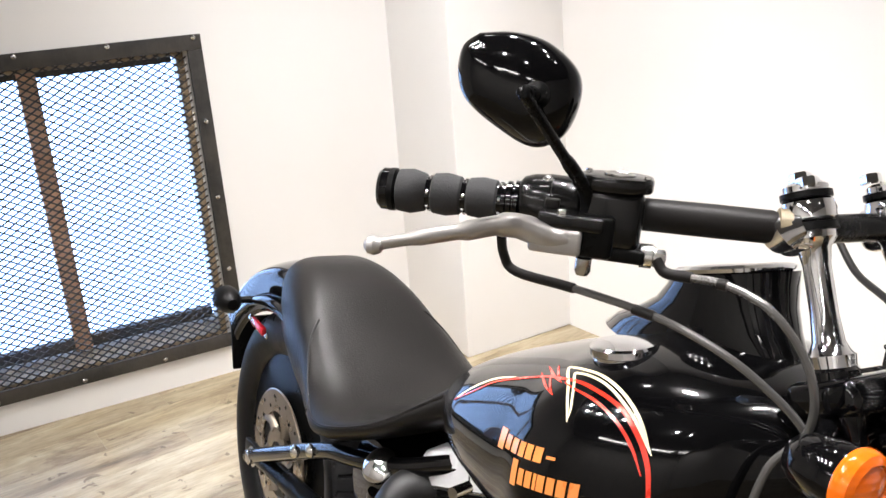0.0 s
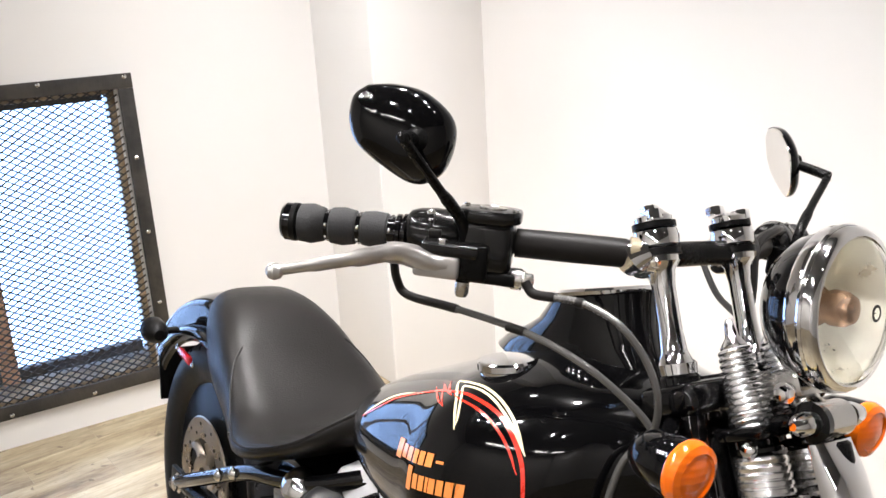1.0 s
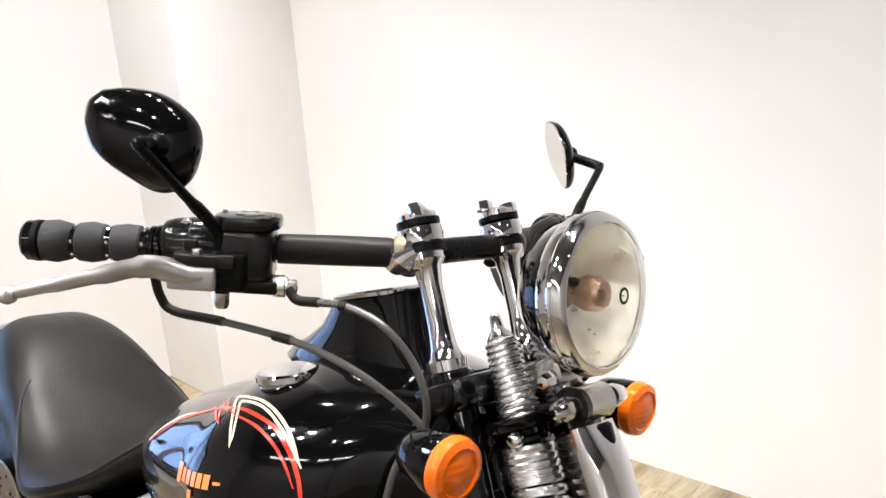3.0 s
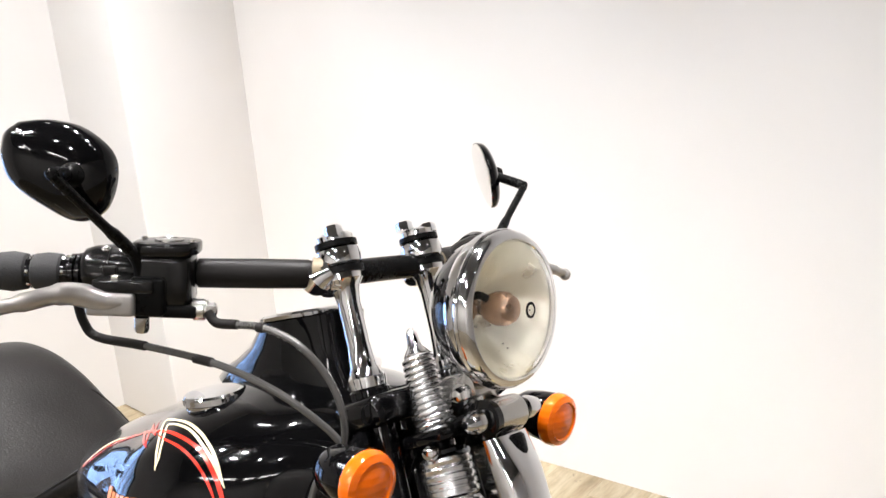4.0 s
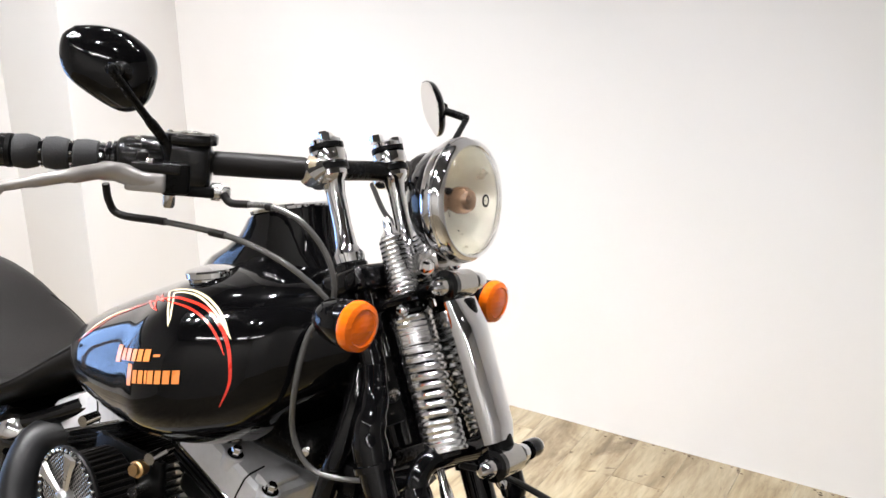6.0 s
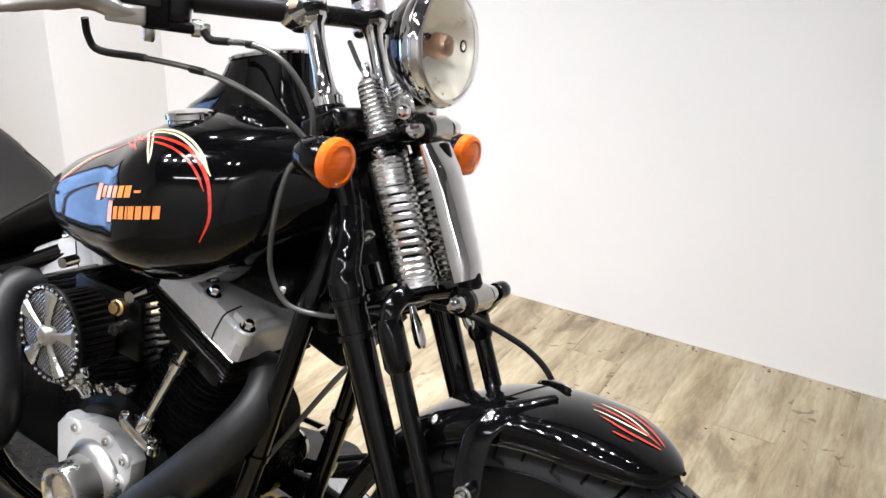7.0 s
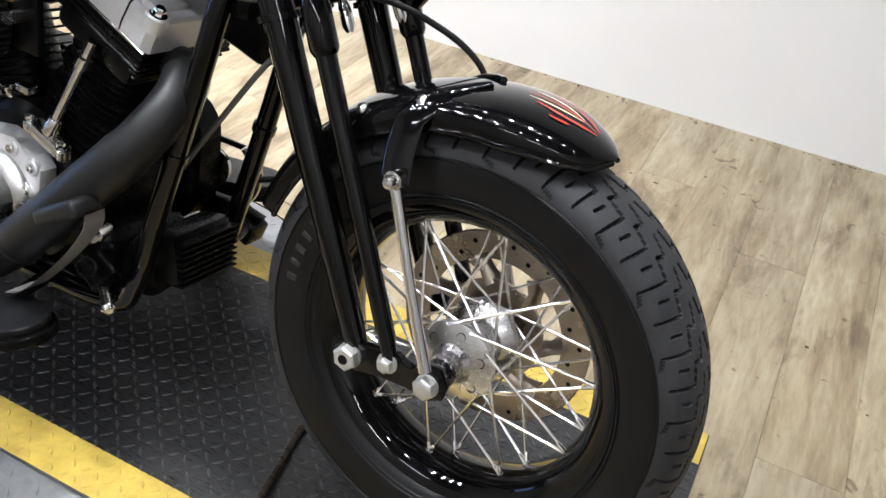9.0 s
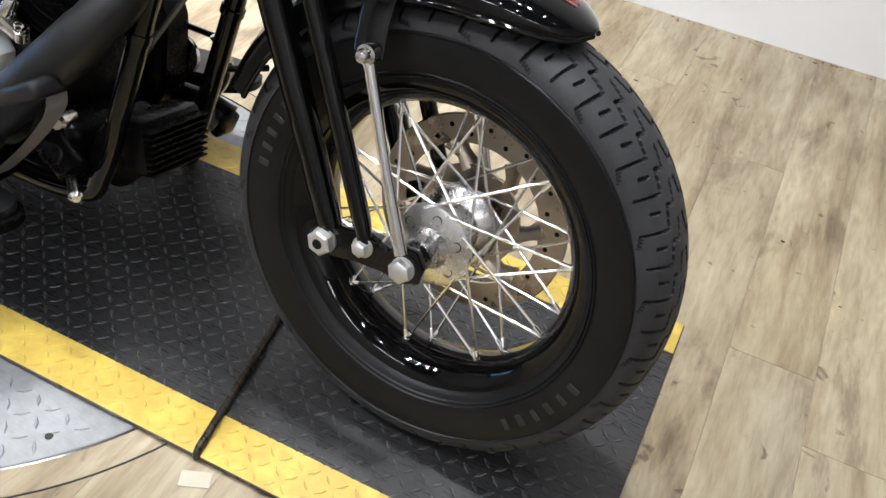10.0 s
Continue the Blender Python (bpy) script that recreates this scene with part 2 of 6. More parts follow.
CHROME = surface("chrome", (0.82, 0.82, 0.83), 0.07, 1.0, vary=0.03, rough_vary=0.03, bump=0.0)
DULL_CHROME = surface("dull_chrome", (0.6, 0.59, 0.57), 0.2, 1.0, vary=0.12, rough_vary=0.08, bump=0.03)
SIGNAL_BOWL = surface("white_reflector_plastic", (0.85, 0.84, 0.82), 0.25, vary=0.05, coat=0.5, bump=0.0)
SPRING = surface("plated_spring_steel", (0.95, 0.95, 0.96), 0.24, 1.0, vary=0.04, rough_vary=0.04, bump=0.0)
CAST = surface("cast_aluminium", (0.70, 0.70, 0.71), 0.46, 0.45, vary=0.12, rough_vary=0.1, bump=0.12, grain=120)
BRUSHED = surface("brushed_aluminium", (0.64, 0.63, 0.62), 0.26, 1.0, vary=0.08, bump=0.06, grain=180)
LEVER = surface("satin_silver_paint", (0.38, 0.365, 0.35), 0.36, 0.6, vary=0.08, bump=0.03)
RUBBER = surface("tyre_rubber", (0.0065, 0.0065, 0.0068), 0.42, spec=0.19, vary=0.3, scale=14, bump=0.15, grain=220)
WORN = surface("scuffed_tread_rubber", (0.026, 0.026, 0.028), 0.6, spec=0.25, vary=0.3, scale=20, bump=0.25, grain=200)
GRIP = surface("grip_rubber", (0.018, 0.018, 0.019), 0.8, vary=0.15, bump=0.3, grain=350)
HOSE = surface("black_hose", (0.010, 0.009, 0.0085), 0.4, spec=0.15, vary=0.2, bump=0.1)
CABLE = surface("grey_cable_sheath", (0.085, 0.083, 0.08), 0.25, 0.3, vary=0.04, bump=0.0, rough_vary=0.03, grain=400)
VINYL = surface("seat_vinyl", (0.007, 0.0064, 0.0060), 0.34, spec=0.16, vary=0.3, scale=5, bump=0.35, grain=260)
AMBER = amber_lens()
AMBER_BULB = surface("amber_bulb", (0.9, 0.35, 0.04), 0.2, vary=0.1, coat=0.5, bump=0.0)
RED_LENS = surface("red_lens", (0.55, 0.012, 0.02), 0.12, vary=0.1, coat=1.0, bump=0.0)
LENS_GLASS = glass("headlamp_glass", (0.98, 0.96, 0.9))
REFLECTOR = surface("headlamp_reflector", (0.95, 0.92, 0.85), 0.32, 1.0, vary=0.1, scale=25, bump=0.25, grain=70)
COPPER = surface("bulb_shield", (0.45, 0.3, 0.22), 0.22, 1.0, vary=0.15)
MIRROR = surface("mirror_glass", (0.9, 0.9, 0.9), 0.02, 1.0, vary=0.0, rough_vary=0.01, bump=0.0)
ORANGE_PAINT = surface("orange_tank_lettering", (0.82, 0.25, 0.06), 0.3, vary=0.1, coat=0.8, bump=0.0)
RED_PAINT = surface("red_pinstripe", (0.62, 0.03, 0.015), 0.25, vary=0.12, coat=0.8, bump=0.0)
CREAM_PAINT = surface("cream_pinstripe", (0.78, 0.68, 0.42), 0.3, vary=0.1, coat=0.8, bump=0.0)
DISC_STEEL = surface("brake_disc_steel", (0.38, 0.33, 0.27), 0.30, 1.0, vary=0.15, scale=18, bump=0.1)
SIDE_MARK = surface("raised_rubber_mark", (0.013, 0.013, 0.013), 0.55)
COLLAR = surface("worn_brass_collar", (0.15, 0.12, 0.075), 0.5, 0.2, vary=0.25, scale=40)
ZINC = surface("zinc_plated_steel", (0.52, 0.52, 0.50), 0.42, 0.75, vary=0.12, bump=0.05)
BRASS = surface("brass", (0.65, 0.42, 0.2), 0.25, 1.0)

# ---------------------------------------------------------------- the room
DARK_CEILING = surface("dark_ceiling_paint", (0.10, 0.10, 0.10), 0.8, vary=0.15, bump=0.1)
DARK_WALL = surface("pale_grey_wall_paint", (0.68, 0.67, 0.65), 0.7, vary=0.1, bump=0.08)
PLAIN_STEEL = scratched("bare_checker_plate", (0.29, 0.293, 0.30), 0.46, 0.6, (0.20, 0.197, 0.192), 0.4)
BLACK_STEEL = scratched("black_checker_plate", (0.023, 0.023, 0.024), 0.36, 0.1, (0.03, 0.028, 0.026), 0.35)
# bars lighter than the plate: their shine is put into the colour
BAR_STEEL = scratched("sheen_checker_bar", (0.075, 0.075, 0.077), 0.36, 0.4, (0.03, 0.028, 0.026), 0.4)
YELLOW = scratched("yellow_line_paint", (0.62, 0.45, 0.085), 0.42, 0.0, (0.28, 0.19, 0.03), 0.5)
FRAME_STEEL = scratched("painted_frame_steel", (0.035, 0.034, 0.033), 0.45, 0.3, (0.09, 0.08, 0.07), 0.4)
JAMB = scratched("weathered_jamb_wood", (0.42, 0.31, 0.19), 0.6, 0.0, (0.07, 0.05, 0.03), 0.6)
MULLION = surface("brown_mullion_wood", (0.70, 0.41, 0.24), 0.5, vary=0.2, scale=12)
GRUB = surface("dark_gap", (0.015, 0.013, 0.012), 0.8)
DAYLIGHT = glow("hazy_daylight", (0.36, 0.57, 1.0), 9.0)
PANE = glass("window_glass")

tr = radians(ROOM_TURN)
along, inward = Vector((math.cos(tr), math.sin(tr), 0)), Vector((math.sin(tr), -math.cos(tr), 0))


def slab(name, a, b, thick, z0, z1, material, away):
    """A wall with its face on the line a-b, its thickness on the side of the vector away."""
    a, b, w = Vector((*a, 0)), Vector((*b, 0)), Vector((*away, 0)).normalized() * thick
    bm = bmesh.new()
    rings(bm, [[p + Vector((0, 0, z)) for p in (a, b, b + w, a + w)] for z in (z0, z1)])
    return tagged(part(name, bm, material, smooth=False), kind="structure")


def on_window_wall(y):
    return -2.876 + 0.033 * y


B0 = Vector((-2.442, 1.378, 0))
wall_way = Matrix.Rotation(radians(0.4), 3, "Z") @ along
far = B0 + wall_way * 6.2
slab("wall_back", (B0 - wall_way * 0.5)[:2], far[:2], 0.12, FLOOR - 0.05, CEIL, PAINT, (-inward)[:2])
tagged(part("pillar", box((0.475, 0.62, CEIL - FLOOR), (-2.668, 1.233, (CEIL + FLOOR) / 2), 0.004), PAINT, smooth=False), kind="structure")
# window wall: one sheet of pieces round the openings
W0, W1, Z0, Z1 = -1.12, 0.222, 0.135, 1.125     # the opening: y from, y to, z from, z to
YS = -4.6
wall = None
for k, (y0, y1, z0, z1) in enumerate(((W1, 0.98, FLOOR - 0.05, CEIL), (W0, W1, Z1, CEIL), (W0, W1, FLOOR - 0.05, Z0), (YS, W0, FLOOR - 0.05, CEIL))):
    bm = bmesh.new()
    rings(bm, [[(on_window_wall(y) - d, y, z) for y, d in ((y0, 0), (y1, 0), (y1, 0.2), (y0, 0.2))] for z in (z0, z1)])
    ob = part("wall_window" if wall is None else "wall_piece", bm, PAINT, wall, smooth=False)
    wall = wall or tagged(ob, kind="structure")
# unseen walls and ceiling added to close the room, toned for the bike's reflections
slab("wall_south", (on_window_wall(YS) - 0.2, YS), (4.2, YS), 0.12, FLOOR - 0.05, CEIL, DARK_WALL, (0, -1))
slab("wall_east", (far.x, YS), (far.x, far.y), 0.12, FLOOR - 0.05, CEIL, PAINT, (1, 0))
bm = box((7.6, 7.4, 0.1), (0.55, -1.35, CEIL + 0.05))
tagged(part("ceiling", bm, DARK_CEILING, smooth=False), kind="structure")
# daylight behind the windows
bm = box((0.02, 7.5, 3.6), (-4.3, -1.2, 0.9))
tagged(part("backdrop", bm, DAYLIGHT, smooth=False), "pale hazy daylight outside the windows", "sky", kind="structure")


def window(name, y0, y1, label):
    """A low window: steel frame with bolts and a mesh guard before wooden jambs, mullions and glass."""
    xm = on_window_wall((y0 + y1) / 2)
    tilt = Matrix.Rotation(radians(-1.9), 3, "Z")
    root = empty(name, Matrix.Translation((xm, (y0 + y1) / 2, 0)) @ tilt.to_4x4(), label, "window", kind="structure")
    h = (y1 - y0) / 2
    fw, t = 0.048, 0.012
    zt, zb = Z1 + fw - 0.006, Z0 - fw + 0.006
    for nm, size, c in (("frame_bar", (t, 2 * h + 2 * fw - 0.012, fw), (t / 2, 0, zt - fw / 2)), ("frame_bar", (t, 2 * h + 2 * fw - 0.012, fw), (t / 2, 0, zb + fw / 2)), ("frame_bar", (t, fw, zt - zb - 2 * fw - 0.001), (t / 2, h + fw / 2 - 0.006, (zt + zb) / 2)), ("frame_bar", (t, fw, zt - zb - 2 * fw - 0.001), (t / 2, -h - fw / 2 + 0.006, (zt + zb) / 2))):
        part(nm, box(size, c, 0.0015), FRAME_STEEL, root, "black steel frame bar")
    n = round(2 * h / 0.26)
    for k in range(n + 1):
        y = h + 0.018 - 0.262 * k
        for z in (zt - 0.010, zb + 0.014):
            if y > -h - 0.03:
                part("frame_bolt", lathe([(0.0075, 0), (0.0075, 0.002), (0.005, 0.0045), (0.001, 0.0055)], (t, y, z), (1, 0, 0), 12), DULL_CHROME, root)
    for k in range(1, 4):
        for y in (h + 0.018, -h - 0.018):
            part("frame_bolt", lathe([(0.0075, 0), (0.0075, 0.002), (0.005, 0.0045), (0.001, 0.0055)], (t, y, zt - 0.022 - 0.256 * k), (1, 0, 0), 12), DULL_CHROME, root)
    part("bright_trim", box((0.006, 2 * h - 0.004, 0.006), (-0.002, 0, Z1 - 0.004), 0.001), DULL_CHROME, root)
    # jambs and sill in the depth of the wall
    for nm, size, c in (("jamb", (0.185, 0.016, Z1 - Z0), (-0.1, h - 0.008, (Z1 + Z0) / 2)), ("jamb", (0.185, 0.016, Z1 - Z0), (-0.1, -h + 0.008, (Z1 + Z0) / 2)), ("sill", (0.185, 2 * h - 0.034, 0.016), (-0.1, 0, Z0 + 0.008)), ("head", (0.185, 2 * h - 0.034, 0.016), (-0.1, 0, Z1 - 0.012))):
        part(nm, box(size, c, 0.003), PAINT if nm == "jamb" else JAMB, root, "pale painted lining" if nm == "jamb" else "worn brown wooden lining")
    for y in (h - 0.027, -h + 0.027):
        part("batten", box((0.018, 0.022, Z1 - Z0 - 0.034), (-0.022, y, (Z1 + Z0) / 2), 0.003), JAMB, root, "weathered brown wooden batten")
    cut = [h - 0.02 - k * 0.435 for k in range(4)]
    for k in range(1, 4):
        y = cut[k] - 0.022
        if y < -h + 0.03:
            continue
        part("mullion", box((0.045, 0.056, Z1 - Z0 - 0.04), (-0.150, y, (Z1 + Z0) / 2), 0.004), MULLION, root, "brown wooden mullion")
    for z in (Z0 + 0.045, Z1 - 0.03):
        part("rail", box((0.036, 2 * h - 0.06, 0.04), (-0.153, 0, z), 0.004), FRAME_STEEL, root, "dark sash rail")
    g = part("pane", box((0.004, 2 * h - 0.06, Z1 - Z0 - 0.05), (-0.175, 0, (Z1 + Z0) / 2)), PANE, root, "clear window pane", smooth=False)
    g.visible_shadow = False
    # expanded metal guard: flat strands that meet in long diamonds
    pitch_y, pitch_z, w = 0.037, 0.0115, 0.0024
    verts, faces = [], []
    rows = int((Z1 - Z0) / pitch_z)
    cols = int(2 * h / pitch_y)
    for r in range(rows):
        for c in range(cols):
            y = -h + c * pitch_y + (pitch_y / 2 if r % 2 else 0)
            z = Z0 + r * pitch_z
            for dy in (-pitch_y / 2, pitch_y / 2):
                if not -h <= y + dy <= h or z + pitch_z > Z1:
                    continue
                d = Vector((0, dy, pitch_z))
                nrm = Vector((0, -d.z, d.y)).normalized() * w
                b = len(verts)
                p, q = Vector((-0.004, y, z)), Vector((-0.004, y, z)) + d
                for e in (p - nrm, q - nrm, q + nrm, p + nrm):
                    verts.append(e)
                for e in (p - nrm, q - nrm, q + nrm, p + nrm):
                    verts.append(e + Vector((-0.0022, 0, 0)))
                faces += [(b, b + 1, b + 2, b + 3), (b + 7, b + 6, b + 5, b + 4), (b, b + 4, b + 5, b + 1), (b + 3, b + 2, b + 6, b + 7)]
    me = bpy.data.meshes.new("mesh_guard")
    me.from_pydata(verts, [], faces)
    me.materials.append(FRAME_STEEL)
    guard = new("mesh_guard", me)
    guard.parent = root
    tagged(guard, "black expanded metal mesh guard", kind="stuff")
    return root


window("window_1", W0, W1, "low window behind a black metal mesh guard")

# ---------------------------------------------------------------- turntable and deck
table = empty("turntable", Matrix.Translation((-0.80, -0.05, 0)), "round bare steel turntable set in the wood floor", "turntable")


def lozenges(spots, height, long=0.011, wide=0.0032):
    """Raised bars of checker plate at (x, y, z, angle)."""
    verts, faces = [], []
    for x, y, z, a in spots:
        d, n = Vector((math.cos(a), math.sin(a), 0)), Vector((-math.sin(a), math.cos(a), 0))
        o, b = Vector((x, y, z)), len(verts)
        up = Vector((0, 0, height))
        verts += [o - d * long, o - n * wide, o + d * long, o + n * wide, o - d * long * 0.62 + up, o - n * wide * 0.5 + up, o + d * long * 0.62 + up, o + n * wide * 0.5 + up]
        faces += [(b + 4, b + 5, b + 6, b + 7), (b, b + 1, b + 5, b + 4), (b + 1, b + 2, b + 6, b + 5), (b + 2, b + 3, b + 7, b + 6), (b + 3, b, b + 4, b + 7)]
    me = bpy.data.meshes.new("checker_pattern")
    me.from_pydata(verts, [], faces)
    return me


def checker(x0, x1, y0, y1, keep, step=0.0235):
    out, i = [], 0
    for i in range(int((x1 - x0) / step)):
        for j in range(int((y1 - y0) / step)):
            x, y = x0 + (i + 0.5) * step, y0 + (j + 0.5) * step
            if keep(x, y):
                out.append((x, y, math.pi / 4 if (i + j) % 2 else -math.pi / 4))
    return out


# the deck's own axes
deck = empty("steel_deck", pose(0, 0, 0, 0, 0, ROOM_TURN), "black checker plate deck with yellow painted edges", "deck")
D0, D1, DX0, DX1, LINE = -0.232, 0.410, -1.78, 0.352, 0.079
plate = part("plate", box((DX1 - DX0, D1 - D0, 0.0085), ((DX0 + DX1) / 2, (D0 + D1) / 2, -0.00475), 0.001), BLACK_STEEL, deck, "worn black checker plate", smooth=False)
for y0, y1 in ((D0, D0 + LINE), (D1 - LINE, D1)):
    part("safety_line", box((DX1 - DX0 - 0.004, LINE - 0.002, 0.0012), ((DX0 + DX1) / 2, (y0 + y1) / 2, 0.0), 0.0004, segments=1), YELLOW, deck, "worn yellow painted edge line", smooth=False)
spots = checker(-1.5, DX1 - 0.01, D0, D1, lambda x, y: abs(x) < 9)
for nm, mat, lab, test in (("checker_pattern", BAR_STEEL, "raised black checker bars", lambda y: D0 + LINE < y < D1 - LINE), ("line_pattern", YELLOW, "raised yellow-painted checker bars", lambda y: not D0 + LINE < y < D1 - LINE)):
    me = lozenges([(x, y, 0.0 if nm == "checker_pattern" else 0.0004, a) for x, y, a in spots if test(y)], 0.0016)
    me.materials.append(mat)
    ob = new(nm, me)
    ob.parent = deck
    tagged(ob, lab, kind="stuff")
part("disc", lathe([(0.02, -0.05), (0.530, -0.05), (0.536, -0.0485), (0.536, -0.0112), (0.5345, -0.0100), (0.001, -0.0100)], (0, 0, 0), (0, 0, 1), 96), PLAIN_STEEL, table, "bare silver checker plate disc")
part("rim_edge", lathe([(0.5365, -0.0115), (0.5385, -0.0095), (0.5405, -0.0115), (0.5405, -0.03), (0.5365, -0.03)], (0, 0, 0), (0, 0, 1), 96, loop=True), DULL_CHROME, table, "bright rolled rim")
part("wood_ring", lathe([(0.5408, -0.0112), (0.5850, -0.0112), (0.5850, -0.03), (0.5408, -0.03)], (0, 0, 0), (0, 0, 1), 96, loop=True), PLANK, table, "wood floor ring round the disc", smooth=False)
part("gap", lathe([(0.5852, -0.0118), (0.5868, -0.0112), (0.5885, -0.0118), (0.5868, -0.02)], (0, 0, 0), (0, 0, 1), 96, loop=True), GRUB, table, "dark gap line")
back_turn = Matrix.Rotation(-tr, 3, "Z")
bars = []
for x, y, a in checker(-0.54, 0.54, -0.54, 0.54, lambda x, y: math.hypot(x, y) < 0.515, 0.0300):
    q = back_turn @ Vector((x - 0.80, y - 0.05, 0))
    if not D0 - 0.012 < q.y < D1 + 0.012:
        bars.append((x, y, -0.0100, a))
me = lozenges(bars, 0.0016, 0.013, 0.0036)
me.materials.append(PLAIN_STEEL)
ob = new("disc_pattern", me)
ob.parent = table
tagged(ob, "raised bare steel checker bars", kind="stuff")
for a in (-2.2, -1.6, -1.0, -0.62, -0.40):
    part("disc_screw", lathe([(0.006, 0), (0.006, 0.001), (0.0045, 0.0018), (0.002, 0.001)], (0.50 * math.cos(a), 0.50 * math.sin(a), -0.0100), (0, 0, 1), 12), GRUB, table)
# bent bar lying across the deck
bar = tube([(-0.300, 0.150, 0.0085), (-0.2355, -0.085, 0.0085), (-0.2015, -0.222, 0.0085), (-0.1975, -0.240, 0.0080), (-0.1960, -0.2475, 0.003), (-0.1955, -0.249, -0.0060)], 0.0066, sides=8)
tagged(part("steel_bar", bar, scratched("oily_bar_steel", (0.018, 0.015, 0.013), 0.32, 0.5, (0.06, 0.045, 0.03), 0.5), None, "", angle=60), "thin oily bent steel bar across the deck", "bar")
# small pale paper-like scrap by the bar's end
scrap = box((0.045, 0.026, 0.0014), (-0.175, -0.276, FLOOR + 0.0016), 0.0005, Matrix.Rotation(0.5, 3, "Z"), segments=1)
tagged(part("pale_scrap", scrap, surface("pale_scrap_paper", (0.42, 0.37, 0.29), 0.6), None, smooth=False), "small pale paper-like scrap on the floor", "tape")

# crumbs of grit along the foot of the back wall and over the floor before it
rng = random.Random(11)
verts, faces = [], []
for k in range(230):
    u = rng.uniform(1.7, 5.2)
    away = rng.uniform(0.004, 0.03) if k % 3 else rng.uniform(0.03, 1.1)
    o = B0 + wall_way * u + inward * away
    r = rng.uniform(0.0012, 0.0042)
    b, n = len(verts), 6
    turn0 = rng.uniform(0, 6.28)
    for i in range(n):
        a = turn0 + 2 * math.pi * i / n
        q = r * rng.uniform(0.6, 1.3)
        verts.append((o.x + math.cos(a) * q * 1.6, o.y + math.sin(a) * q, FLOOR + 0.0002))
    verts.append((o.x, o.y, FLOOR + r * 0.5))
    faces += [(b + i, b + (i + 1) % n, b + n) for i in range(n)]
me = bpy.data.meshes.new("floor_dust")
me.from_pydata(verts, [], faces)
me.materials.append(surface("brown_grit", (0.07, 0.05, 0.032), 0.9))
tagged(new("floor_dust", me), "brown crumbs of grit along the wall's foot", "dirt", kind="stuff")

# ---------------------------------------------------------------- the motorcycle
# Its own frame: x ahead, y to its left, z up, from the front tyre's foot; it leans to its left on the stand.
bike = empty("motorcycle", pose(0, 0, 0, -LEAN, 0, 0), "black cruiser motorcycle with chrome springer fork leaning on its stand", "motorcycle")
AXLE = Vector((0, 0, 0.322))
REAR = Vector((-1.655, 0, 0.33))


def tread_depth(u, s):
    """Depth of the grooves over one pitch: u along (0 to 1), s across from the crown (0) to the shoulder (1)."""
    def seg(p, a, b):
        px, py, ax, ay, bx, by = p[0] * 0.089, p[1] * 0.088, a[0] * 0.089, a[1] * 0.088, b[0] * 0.089, b[1] * 0.088
        dx, dy = bx - ax, by - ay
        t = max(0, min(1, ((px - ax) * dx + (py - ay) * dy) / (dx * dx + dy * dy)))
        return math.hypot(px - ax - t * dx, py - ay - t * dy)
    # a hooked groove, a straight one, and the stepped groove that joins them over the crown
    lines = [((0.12, 0.40), (0.06, 0.86)), ((0.06, 0.86), (0.24, 0.92)), ((0.62, 0.40), (0.56, 0.82)), ((0.30, 0.33), (0.62, 0.40)), ((0.80, 0.33), (1.12, 0.40)), ((0.36, 0.16), (0.30, 0.33)), ((0.86, 0.16), (0.80, 0.33)), ((0.06, 0.09), (0.36, 0.16)), ((0.56, 0.09), (0.86, 0.16)), ((0.34, 0.52), (0.31, 0.66)), ((0.84, 0.52), (0.81, 0.66))]
    d = min(seg((u + k, s), a, b) for a, b in lines for k in (-1, 0, 1))
    return 0.0062 * max(0.0, min(1.0, (0.0023 - d) / 0.0008))


def tyre_mesh(centre, section, crown, pitches, fine):
    """A tyre skin: the section is (radius, half breadth) from bead to crown; grooves are cut past the crown index."""
    half = [Vector((r, h, 0)) for r, h in section]
    line = [Vector((p.x, -p.y, 0)) for p in half] + [p for p in half[::-1]][1:]
    dense = spline(line, 11)
    n = pitches * fine
    top = max(p.x for p in dense)
    edge = crown
    mid = len(dense) // 2
    arc = [0.0] * len(dense)
    for way in (1, -1):
        run, j = 0.0, mid
        while 0 <= j + way < len(dense):
            run += (dense[j + way] - dense[j]).length
            j += way
            arc[j] = run
    cache = {}
    loops = []
    for k in range(n):
        a = 2 * math.pi * k / n
        u = (k % fine) / fine
        ring = []
        for j, p in enumerate(dense):
            s = arc[j] / edge
            r, y = p.x, p.y
            if s < 1.0:
                key = (k % fine, j)
                if key not in cache:
                    cache[key] = tread_depth((-u + (0.5 if p.y > 0 else 0)) % 1, s)
                r -= cache[key]
            ring.append(centre + Vector((math.cos(a) * r, y, math.sin(a) * r)))
        loops.append(ring)
    bm = bmesh.new()
    rings(bm, loops, closed=False, caps=False, ring_closed=False)
    across = len(dense) - 1
    for i, f in enumerate(bm.faces):
        worn = max(arc[i % across], arc[i % across + 1]) < edge
        # groove faces take the darker rubber, which puts their shade into the colour
        cut = cache.get(((i // across) % fine, i % across), 0.0)
        f.material_index = 1 if worn and cut < 0.003 else 0
    return bm


